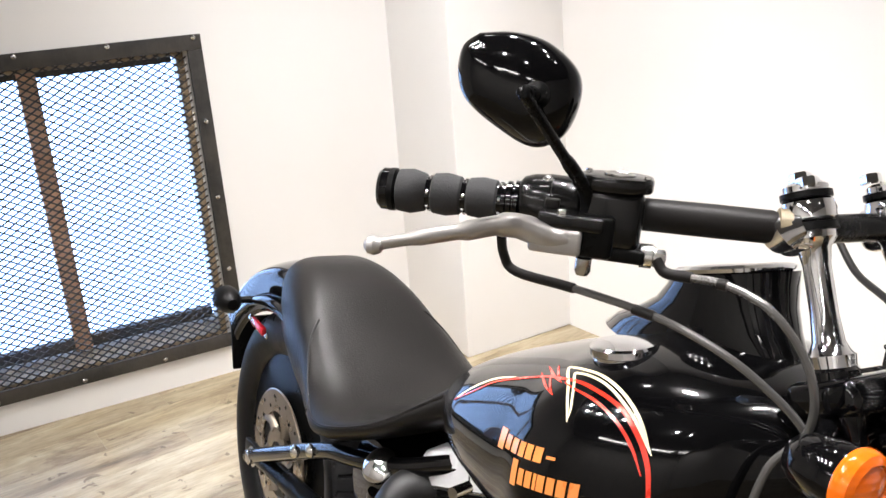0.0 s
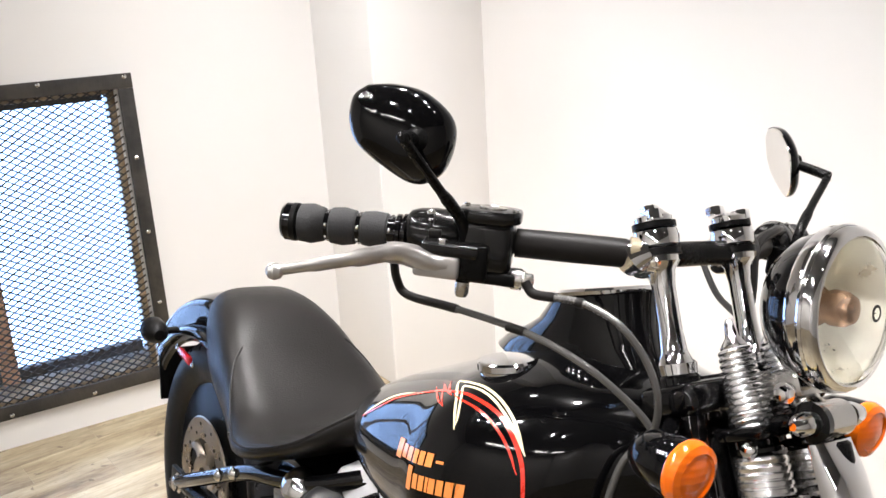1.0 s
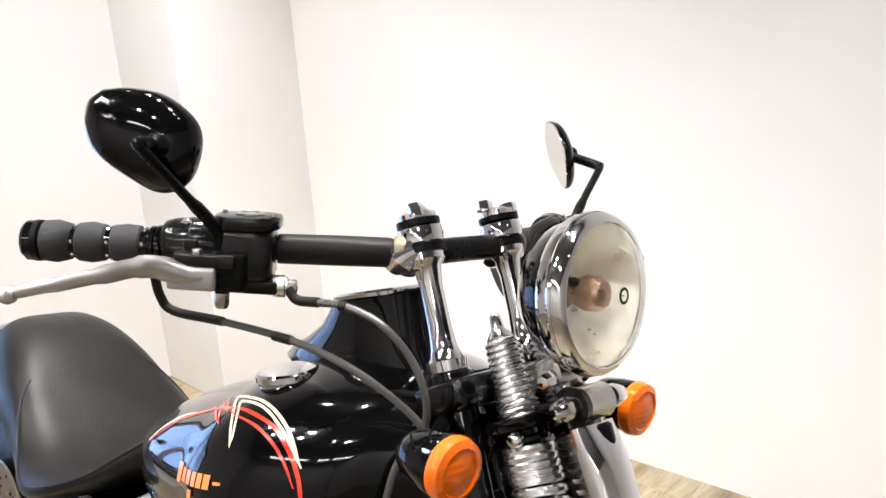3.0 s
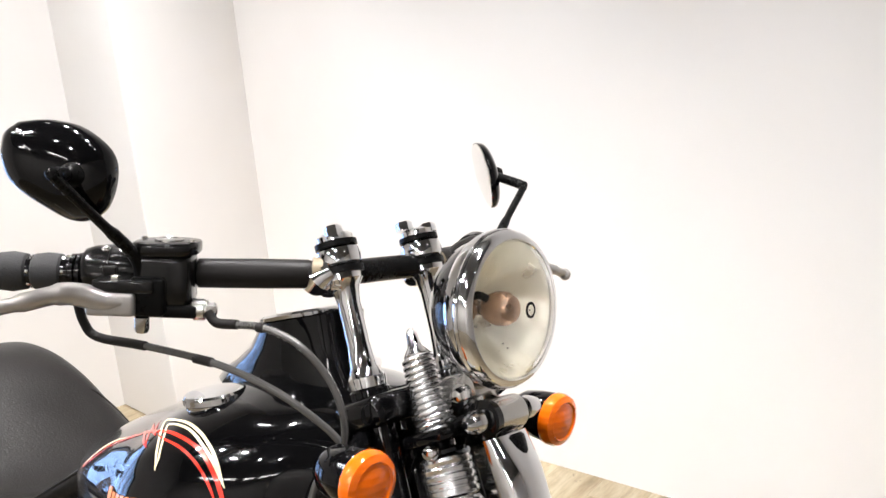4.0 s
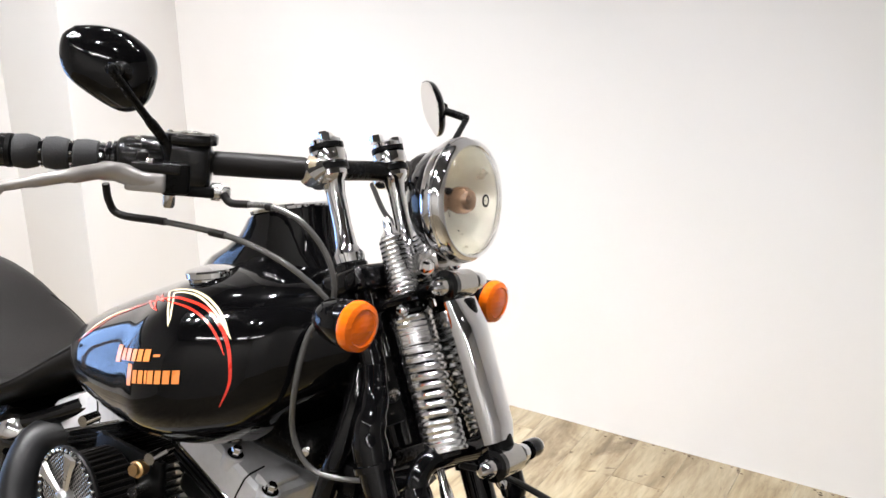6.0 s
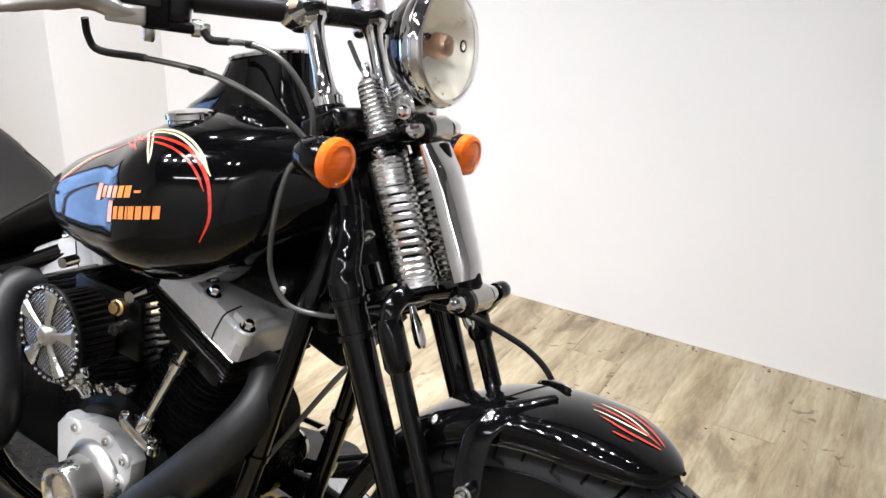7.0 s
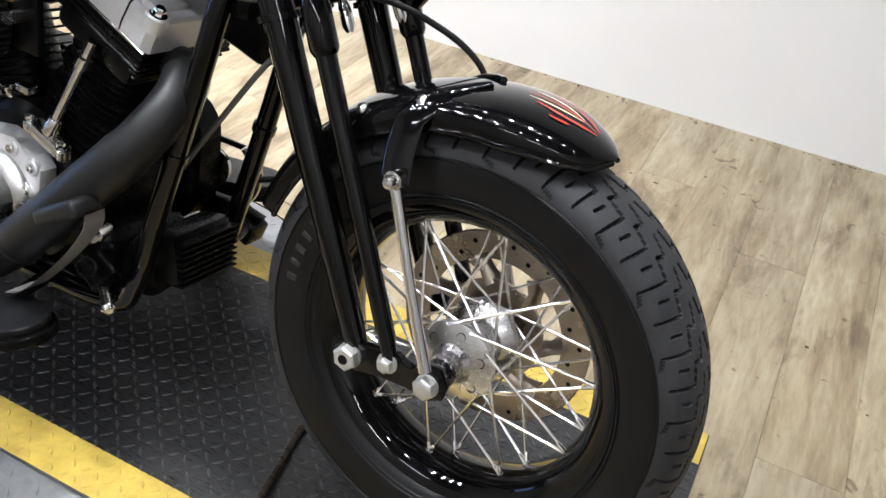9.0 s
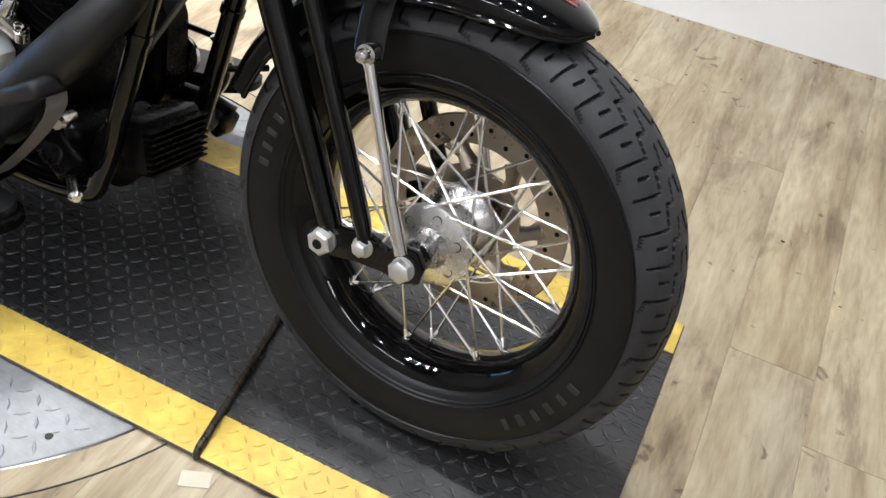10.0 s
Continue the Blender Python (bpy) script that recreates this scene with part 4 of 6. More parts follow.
def handlebar():
    pts = [at_bar(0.12, side=-1), at_bar(0.02, side=-1)] + [Vector((-0.487, y, 1.1055)) for y in (-0.055, 0, 0.055)] + [at_bar(0.02, side=1), at_bar(0.12, side=1)]
    bar = part("handlebar", tube(spline(pts, 5), 0.0140, sides=18), SATIN, bike, "black swept-back handlebar on chrome risers")
    for s in (-1, 1):
        part("bar_sleeve", tube([at_bar(t, side=s) for t in (0.015, 0.02, 0.07, 0.135)], [0.0145, 0.0158, 0.0162, 0.0158], sides=20), HOSE, bar, "matt black rubber bar sleeve")
        part("sleeve_collar", lathe([(0.0145, 0), (0.0182, 0.001), (0.0182, 0.012), (0.0145, 0.013)], at_bar(0.002, side=s), bar_way(s), 24), COLLAR, bar, "worn brassy sleeve collar")
        part("bar_tube", rod(at_bar(0.1, side=s), at_bar(0.37, side=s), 0.0125, 18), SATIN, bar)
        # riser post with rubber rings and bolts
        base, top = Vector((-0.437, s * 0.064, 0.992)), Vector((-0.480, s * 0.064, 1.095))
        w = (top - base).normalized()
        riser = part("riser", lathe([(0.017, -0.004), (0.021, -0.003), (0.022, 0.008), (0.018, 0.012), (0.0145, 0.020), (0.0125, 0.045), (0.0125, 0.090), (0.0150, 0.106), (0.0215, 0.115), (0.0215, 0.121)], base, w, 28), CHROME, bar, "polished chrome handlebar riser")
        t0 = base + w * 0.121
        part("rubber_ring", lathe([(0.018, 0), (0.0245, 0.001), (0.0245, 0.008), (0.018, 0.009)], t0, w, 28), SATIN, riser)
        part("riser_ball", lathe([(0.020, 0.008), (0.0240, 0.012), (0.0250, 0.020), (0.0235, 0.028), (0.019, 0.031)], t0, w, 28), CHROME, riser)
        part("rubber_ring", lathe([(0.018, 0.030), (0.0235, 0.031), (0.0235, 0.037), (0.018, 0.038)], t0, w, 28), SATIN, riser)
        part("riser_cap", lathe([(0.020, 0.037), (0.0205, 0.043), (0.016, 0.046)], t0, w, 28), CHROME, riser)
        for dx in (-0.011, 0.011):
            part("cap_bolt", bolt(t0 + w * 0.043 + Vector((dx, dx * s * 0.8, 0)), w, 0.0105, 0.011, dome=False, washer=1.0), CHROME, riser)
        part("bar_clamp", box((0.046, 0.034, 0.046), (-0.494, s * 0.066, 1.103), 0.012, Matrix.Rotation(radians(-22), 3, "Y"), segments=4), CHROME, riser, "chrome bar clamp")
        part("clamp_wing", tube([(-0.482, s * 0.078, 1.112), (-0.495, s * 0.086, 1.103), (-0.506, s * 0.088, 1.088)], [0.012, 0.020, 0.012], sides=16), CHROME, riser)
        part("riser_foot", rod(base - w * 0.028, base - w * 0.003, 0.0235, 28, end=0.003), GLOSS, riser)
        # grip: four swelling rubber sections between chrome bands
        grip = part("grip", rod(at_bar(0.256, side=s), at_bar(0.382, side=s), 0.0165, 24), GLOSS, bar, "grey rubber grip with chrome bands")
        for k in range(3):
            a0, a1 = 0.2745 + 0.0355 * k, 0.2745 + 0.0355 * k + 0.0305
            prof = [(0.0165, 0), (0.0188, 0.002), (0.0203 + 0.001 * k, 0.0155), (0.0188 + 0.001 * k, 0.0285), (0.0165, 0.0305)]
            part("grip_rubber", lathe(prof, at_bar(a0, side=s), bar_way(s), 28), GRIP, grip, "ribbed grey rubber")
            for j in range(7):
                a = 2 * math.pi * j / 7
                d = bar_way(s)
                side_v = d.orthogonal().normalized()
                o = at_bar(a0 - 0.0025, side=s) + (side_v * math.cos(a) + d.cross(side_v) * math.sin(a)) * 0.0165
                part("grip_stud", lathe([(0.0022, -0.001), (0.0022, 0.0008), (0.0012, 0.0018)], o, o - at_bar(a0 - 0.0025, side=s), 8), CHROME, grip)
        part("grip_flange", lathe([(0.0165, 0), (0.0195, 0.001), (0.0195, 0.005), (0.017, 0.007)], at_bar(0.2600, side=s), bar_way(s), 28), GLOSS, grip)
        part("end_cap", lathe([(0.0185, 0), (0.0208, 0.002), (0.0208, 0.009), (0.018, 0.0125), (0.010, 0.014)], at_bar(0.3815, side=s), bar_way(s), 28), GLOSS, grip, "polished black end cap")
        part("cap_band", lathe([(0.0185, -0.005), (0.0214, -0.004), (0.0214, 0.0015), (0.0185, 0.002)], at_bar(0.3815, side=s), bar_way(s), 28), SATIN, grip)
        # switch housing
        bm = lathe([(0.0175, 0), (0.0240, 0.002), (0.0262, 0.012), (0.0268, 0.030), (0.0255, 0.046), (0.0225, 0.056), (0.0175, 0.060)], at_bar(0.194, 0.0, 0.003, s), bar_way(s), 28)
        housing = part("switch_housing", bm, PLASTIC, bar, "satin black switch housing")
        part("switch_seam", lathe([(0.0266, 0), (0.0272, 0.0006), (0.0266, 0.0012)], at_bar(0.222, 0.0, 0.003, s), bar_way(s), 28, loop=True, caps=False), HOSE, housing)
        part("switch_button", bar_box((0.014, 0.006, 0.010), 0.22, 0.0265, 0.006, s, 0.002), HOSE, housing)
        part("housing_screw", bolt(at_bar(0.228, 0.012, 0.0265, s), (0.3, -0.3, 1), 0.0035, 0.003), DULL_CHROME, housing)
        part("throttle_band", lathe([(0.018, 0), (0.0205, 0.001), (0.0205, 0.004), (0.018, 0.005)], at_bar(0.2535, side=s), bar_way(s), 26), GLOSS, housing)
        # lever with its perch
        path = [at_bar(0.200, 0.046, -0.024, s), at_bar(0.220, 0.050, -0.022, s), at_bar(0.240, 0.053, -0.015, s), at_bar(0.260, 0.060, -0.013, s), at_bar(0.290, 0.074, -0.019, s), at_bar(0.33, 0.090, -0.027, s), at_bar(0.366, 0.098, -0.035, s)]
        lever = part("brake_lever" if s < 0 else "clutch_lever", tube(spline(path, 5), [0.0135] * 6 + [0.0145] * 5 + [0.0138] * 5 + [0.0115] * 5 + [0.0090] * 5 + [0.0072] * 5, sides=14, flat=0.78), LEVER, bar, "satin silver hand lever")
        part("lever_ball", lathe([(0.002, -0.0095), (0.0065, -0.007), (0.0092, -0.001), (0.0080, 0.005), (0.004, 0.0085), (0.001, 0.0095)], at_bar(0.369, 0.100, -0.036, s), bar_way(s), 18), LEVER, lever)
        part("lever_root", bar_box((0.048, 0.022, 0.024), 0.212, 0.047, -0.024, s, 0.004), LEVER, lever)
        perch = part("lever_perch", bar_box((0.060, 0.040, 0.014), 0.200, 0.036, -0.006, s, 0.003), PLASTIC, bar, "black lever perch")
        part("perch_base", bar_box((0.036, 0.044, 0.040), 0.178, 0.028, -0.018, s, 0.005), SATIN, perch)
        part("perch_screw", bolt(at_bar(0.208, 0.048, 0.000, s), (0, 0, 1), 0.0058, 0.005), DULL_CHROME, perch)
        part("pivot_bolt", lathe([(0.0055, 0), (0.0075, 0.002), (0.0075, 0.014), (0.0055, 0.018)], at_bar(0.184, 0.040, -0.038, s), (0, 0, -1), 14), DULL_CHROME, perch)
    # front brake reservoir
    res = part("brake_reservoir", bar_box((0.058, 0.048, 0.058), 0.165, 0.018, -0.002, -1, 0.010), PLASTIC, bar, "black front brake fluid reservoir")
    d = bar_way(-1)
    n = Vector((0, 0, 1)).cross(d).normalized()
    lid = []
    for k, h in ((0.96, 0.024), (1.0, 0.026), (1.0, 0.034), (0.96, 0.0365), (0.80, 0.0375)):
        ring = []
        for q in range(36):
            a = 2 * math.pi * q / 36
            ca, sa = math.cos(a), math.sin(a)
            ring.append(at_bar(0.164, 0.018, h) + d * (0.034 * k * math.copysign(abs(ca) ** 0.62, ca)) + n * (0.029 * k * math.copysign(abs(sa) ** 0.62, sa)))
        lid.append(ring)
    part("reservoir_lid", rings(bmesh.new(), lid), PLASTIC, res, "rounded black lid with screws", angle=50)
    part("lid_badge", lathe([(0.0145, 0), (0.0145, 0.0016), (0.0115, 0.0024), (0.0105, 0.0016), (0.001, 0.0016)], at_bar(0.162, 0.020, 0.0375), (0, 0, 1), 28), DULL_CHROME, res, "round grey lid badge")
    for ds in (-0.027, 0.027):
        part("lid_screw", bolt(at_bar(0.164 + ds, 0.018 - ds * 0.5, 0.0375), (0, 0, 1), 0.003, 0.0022), DULL_CHROME, res)
    part("reservoir_foot", bar_box((0.066, 0.044, 0.014), 0.162, 0.019, -0.034, -1, 0.004), SATIN, res)
    part("banjo_bolt", bolt(at_bar(0.122, 0.028, -0.034), -BAR_D, 0.0072, 0.011), DULL_CHROME, res, "hexagon banjo bolt")
    part("banjo", lathe([(0.006, 0), (0.0115, 0.001), (0.0115, 0.012), (0.006, 0.014)], at_bar(0.122, 0.028, -0.034), BAR_D, 18), DULL_CHROME, res)


def mirror(s):
    ang = radians(50 if s < 0 else 53)
    nrm = Vector((math.cos(ang), s * math.sin(ang), 0))
    u = Vector((math.sin(ang), -s * math.cos(ang), 0))
    c = Vector((-0.636, -0.301, 1.204)) if s < 0 else Vector((-0.6324, 0.3376, 1.1996))
    outline = [(-0.043, 0.0485), (-0.012, 0.0515), (0.022, 0.0455), (0.052, 0.024), (0.058, -0.002), (0.047, -0.034), (0.020, -0.0475), (-0.018, -0.033), (-0.050, -0.012), (-0.0605, 0.012), (-0.058, 0.036)]
    ring = [Vector((p.x * (0.96 if s < 0 else 0.9), p.y, 0)) for p in spline([(*p, 0) for p in outline + outline[:1]], 6)][:-1]
    back = [(1.0, 0.0), (1.0, 0.006), (0.97, 0.0125), (0.86, 0.020), (0.65, 0.0265), (0.4, 0.0300), (0.15, 0.0312), (0.01, 0.0315)]
    up = Vector((0, 0, 1))
    deep = 1.0 if s < 0 else 0.6
    if s > 0:
        up, nrm = (up - nrm * 0.24).normalized(), (nrm + up * 0.24).normalized()
    loops = [[c + u * (p.x * k) + up * (p.y * k) + nrm * (h * deep) for p in ring] for k, h in back]
    shell = part("mirror", rings(bmesh.new(), loops), GLOSS, bike, "teardrop mirror in a gloss black shell", angle=60)
    loops = [[c + u * (p.x * k) + up * (p.y * k) + nrm * h for p in ring] for k, h in ((0.975, -0.0005), (0.955, -0.0018), (0.01, -0.0018))]
    part("mirror_glass", rings(bmesh.new(), loops), MIRROR, shell, "clear mirror glass")
    joint = c + nrm * (0.029 * deep) + u * (0.022 if s < 0 else 0.0)
    part("ball_joint", lathe([(0.0105, -0.004), (0.0125, 0.0), (0.0105, 0.007), (0.007, 0.012)], joint, nrm, 20), SATIN, shell)
    elbow = Vector((-0.582, -0.335, 1.206)) if s < 0 else Vector((-0.561, 0.343, 1.192))
    base = at_bar(0.186, 0.034, 0.014, s)
    pts = spline([joint - nrm * 0.004, elbow, elbow + (base - elbow) * 0.08 + nrm * 0.003, elbow + (base - elbow) * 0.5, elbow + (base - elbow) * 0.93, base + Vector((0, 0, -0.030))], 6)
    part("stem", tube(pts, [0.0070] * 8 + [0.0052] * 12 + [0.0066] * 11, sides=14), SATIN, shell, "black bent mirror stem")


def fuel_tank():
    stations = [(-0.4, 0.852, 0.905, 0.03), (-0.409, 0.838, 0.926, 0.052), (-0.43, 0.818, 0.938, 0.078), (-0.468, 0.776, 0.947, 0.126), (-0.49, 0.75, 0.95, 0.157), (-0.518, 0.724, 0.953, 0.184), (-0.58, 0.694, 0.954, 0.216), (-0.65, 0.68, 0.943, 0.228), (-0.72, 0.676, 0.9145, 0.2125), (-0.79, 0.677, 0.8845, 0.196), (-0.85, 0.681, 0.857, 0.1805), (-0.9, 0.687, 0.833, 0.165), (-0.95, 0.696, 0.805, 0.14), (-0.982, 0.705, 0.78, 0.106), (-0.998, 0.718, 0.762, 0.058)]
    dense = spline([Vector((x, zb, zt + 0.008, hw + 0.003)) for x, zb, zt, hw in stations], 6)
    loops = []
    for x, zb, zt, hw in dense:
        ring = []
        for k in range(64):
            a = 2 * math.pi * k / 64
            ca, sa = math.cos(a), math.sin(a)
            e = 2 / 2.2
            y = hw * math.copysign(abs(ca) ** e, ca)
            top = sa > 0
            zc = zb + (zt - zb) * 0.36
            z = zc + (zt - zc if top else zc - zb) * math.copysign(abs(sa) ** (2 / (3.0 if top else 3.2)), sa)
            ring.append((x, y, z))
        loops.append(ring)
    tank = part("fuel_tank", rings(bmesh.new(), loops), GLOSS, bike, "gloss black teardrop fuel tank with pinstripes", angle=70)

    def skin(x, z):
        """The y of the tank's near side at a place of its side view."""
        k = min(range(len(dense) - 1), key=lambda i: abs((dense[i][0] + dense[i + 1][0]) / 2 - x))
        a, b = dense[k], dense[k + 1]
        t = max(0, min(1, (x - a[0]) / (b[0] - a[0])))
        zb, zt, hw = (a[i] + (b[i] - a[i]) * t for i in (1, 2, 3))
        zc = zb + (zt - zb) * 0.36
        q, n = ((z - zc) / (zt - zc), 3.0) if z > zc else ((zc - z) / (zc - zb), 3.2)
        q = max(0.0, min(0.9999, q))
        sa = q ** (n / 2)
        ca = math.sqrt(1 - sa * sa)
        return -hw * ca ** (2 / 2.2)

    def stripe(name, line, width, material, label, mirrored=True):
        pts = spline([(x, z, w) for x, z, w in line], 7)
        for s in ((-1, 1) if mirrored else (-1,)):
            bm = bmesh.new()
            rows = []
            for i, p in enumerate(pts):
                a, b = pts[max(i - 1, 0)], pts[min(i + 1, len(pts) - 1)]
                way = Vector((b.x - a.x, skin(b.x, b.y) - skin(a.x, a.y), b.y - a.y))
                out = Vector(((skin(p.x - 0.002, p.y) - skin(p.x + 0.002, p.y)) / 0.004, 1, (skin(p.x, p.y - 0.002) - skin(p.x, p.y + 0.002)) / 0.004))
                n = way.cross(out).normalized() * (width * p.z / 2)
                row = []
                for k in (-1, 0, 1):
                    x, z = p.x + n.x * k, p.y + n.z * k
                    row.append(bm.verts.new((x, (skin(x, z) - 0.0011) * -s, z)))
                rows.append(row)
            for a, b in zip(rows, rows[1:]):
                for k in (0, 1):
                    bm.faces.new((a[k], a[k + 1], b[k + 1], b[k]))
            part(name, bm, material, tank, label)

    arc = [(-0.886, 0.786, 0.3), (-0.835, 0.821, 0.6), (-0.802, 0.844, 0.7), (-0.739, 0.874, 0.7), (-0.689, 0.895, 0.8), (-0.643, 0.909, 0.9), (-0.614, 0.912, 1), (-0.586, 0.911, 1), (-0.564, 0.906, 1), (-0.542, 0.893, 1.1), (-0.529, 0.880, 1.2), (-0.520, 0.863, 1.1), (-0.515, 0.837, 1), (-0.516, 0.816, 0.8), (-0.524, 0.789, 0.3)]
    stripe("red_stripe", arc, 0.0046, RED_PAINT, "hand-painted red pinstripe")
    stripe("red_stripe", [(-0.6560, 0.9030, 0.4), (-0.6105, 0.9055, 1), (-0.5810, 0.9020, 1), (-0.5570, 0.8930, 1), (-0.5380, 0.8780, 1), (-0.5250, 0.8590, 0.4)], 0.0034, RED_PAINT, "thin red inner pinstripe")
    stripe("cream_stripe", [(-0.679, 0.909, 1), (-0.652, 0.917, 1), (-0.620, 0.922, 1), (-0.587, 0.920, 1), (-0.560, 0.912, 1), (-0.540, 0.899, 1), (-0.523, 0.880, 0.4)], 0.0038, CREAM_PAINT, "hand-painted cream pinstripe")
    stripe("cream_stripe", [(-0.656, 0.912, 1), (-0.636, 0.917, 1), (-0.611, 0.919, 1), (-0.585, 0.916, 1), (-0.560, 0.908, 1), (-0.540, 0.896, 1), (-0.524, 0.881, 0.4)], 0.0034, CREAM_PAINT, "thin cream inner pinstripe")
    stripe("cream_stripe", [(-0.679, 0.909, 1), (-0.648, 0.904, 1), (-0.626, 0.891, 0.9), (-0.614, 0.879, 0.3)], 0.0038, CREAM_PAINT, "cream pinstripe leg")
    stripe("cream_stripe", [(-0.656, 0.912, 1), (-0.637, 0.905, 1), (-0.620, 0.891, 0.9), (-0.615, 0.880, 0.3)], 0.0032, CREAM_PAINT, "cream pinstripe leg")
    stripe("cream_stripe", [(-0.881, 0.791, 0.3), (-0.844, 0.822, 1), (-0.810, 0.844, 1), (-0.766, 0.864, 0.3)], 0.0040, CREAM_PAINT, "thin cream pinstripe")
    for (x0, z0), (x1, z1) in (((-0.723, 0.886), (-0.656, 0.890)), ((-0.701, 0.895), (-0.656, 0.890)), ((-0.722, 0.892), (-0.659, 0.901)), ((-0.706, 0.900), (-0.659, 0.901))):
        stripe("red_flash", [(x0, z0, 0.4), ((x0 + x1) / 2, (z0 + z1) / 2, 1), (x1, z1, 0.3)], 0.0030, RED_PAINT, "red painted flash")
    # the maker's name as plain blocks, two rows
    def block(x0, x1, z0, z1, rise):
        for s in (-1, 1):
            bm = bmesh.new()
            grid = []
            for j in range(4):
                row = []
                for i in range(4):
                    x = x0 + (x1 - x0) * i / 3
                    z = z0 + (z1 - z0) * j / 3 + rise * (x - x0)
                    row.append(bm.verts.new((x, (skin(x, z) - 0.0012) * -s, z)))
                grid.append(row)
            for j in range(3):
                for i in range(3):
                    bm.faces.new((grid[j][i], grid[j][i + 1], grid[j + 1][i + 1], grid[j + 1][i]))
            part("name_block", bm, ORANGE_PAINT, tank)
    for x, z, rise, sizes in ((-0.719, 0.804, 0.24, ((0.0200, 0.0240), (0.0168, 0.0165), (0.0168, 0.0165), (0.0136, 0.0165), (0.0136, 0.0165), (0.0152, 0.0165))), (-0.672, 0.785, 0.23, ((0.0149, 0.0300), (0.0125, 0.0185), (0.0125, 0.0185), (0.0059, 0.0185), (0.0128, 0.0185), (0.0128, 0.0185), (0.0143, 0.0185), (0.0143, 0.0185)))):
        for k, (w, h) in enumerate(sizes):
            lift = 0.004 if k else 0.0
            block(x, x + w * 0.78, z + lift, z + lift + h, rise)
            z += w * rise
            x += w
        if len(sizes) == 6:
            block(x + 0.002, x + 0.014, z + 0.0105, z + 0.0140, rise)
    # filler caps
    for y, x in ((-0.117, -0.643), (0.117, -0.66)):
        base = Vector((x, y, 0.9340))
        up = Vector((-0.16, y * 0.9, 1)).normalized()
        part("filler_cap", lathe([(0.034, -0.014), (0.035, 0.0), (0.0375, 0.0015), (0.0375, 0.0085), (0.035, 0.0112), (0.025, 0.0130), (0.012, 0.0140), (0.001, 0.0145)], base, up, 40), CHROME, tank, "round chrome filler cap")
    # dash console with the speedometer at its top
    rows = [(-0.642, 0.920, 0.150, 0.058), (-0.638, 0.945, 0.132, 0.062), (-0.630, 0.968, 0.106, 0.063), (-0.620, 0.992, 0.084, 0.062), (-0.616, 1.012, 0.075, 0.061), (-0.613, 1.026, 0.070, 0.060)]
    loops = []
    for i, (x, z, rx, ry) in enumerate(rows):
        tilt = 0.02 + 0.28 * i / 5
        loops.append([(x + rx * math.cos(a), ry * math.sin(a), z + tilt * rx * math.cos(a)) for a in (2 * math.pi * k / 36 for k in range(36))])
    dash = part("dash_console", rings(bmesh.new(), loops), GLOSS, tank, "gloss black dash console", angle=60)
    w = Vector((-0.29, 0, 1)).normalized()
    part("speedometer_ring", lathe([(0.058, 0.0), (0.064, 0.002), (0.065, 0.006), (0.061, 0.009), (0.056, 0.006)], (-0.613, 0, 1.026), w, 40), CHROME, dash, "chrome speedometer ring")
    part("speedometer_face", lathe([(0.056, 0.004), (0.03, 0.0045), (0.001, 0.0045)], (-0.613, 0, 1.026), w, 32), SATIN, dash)
    return tank


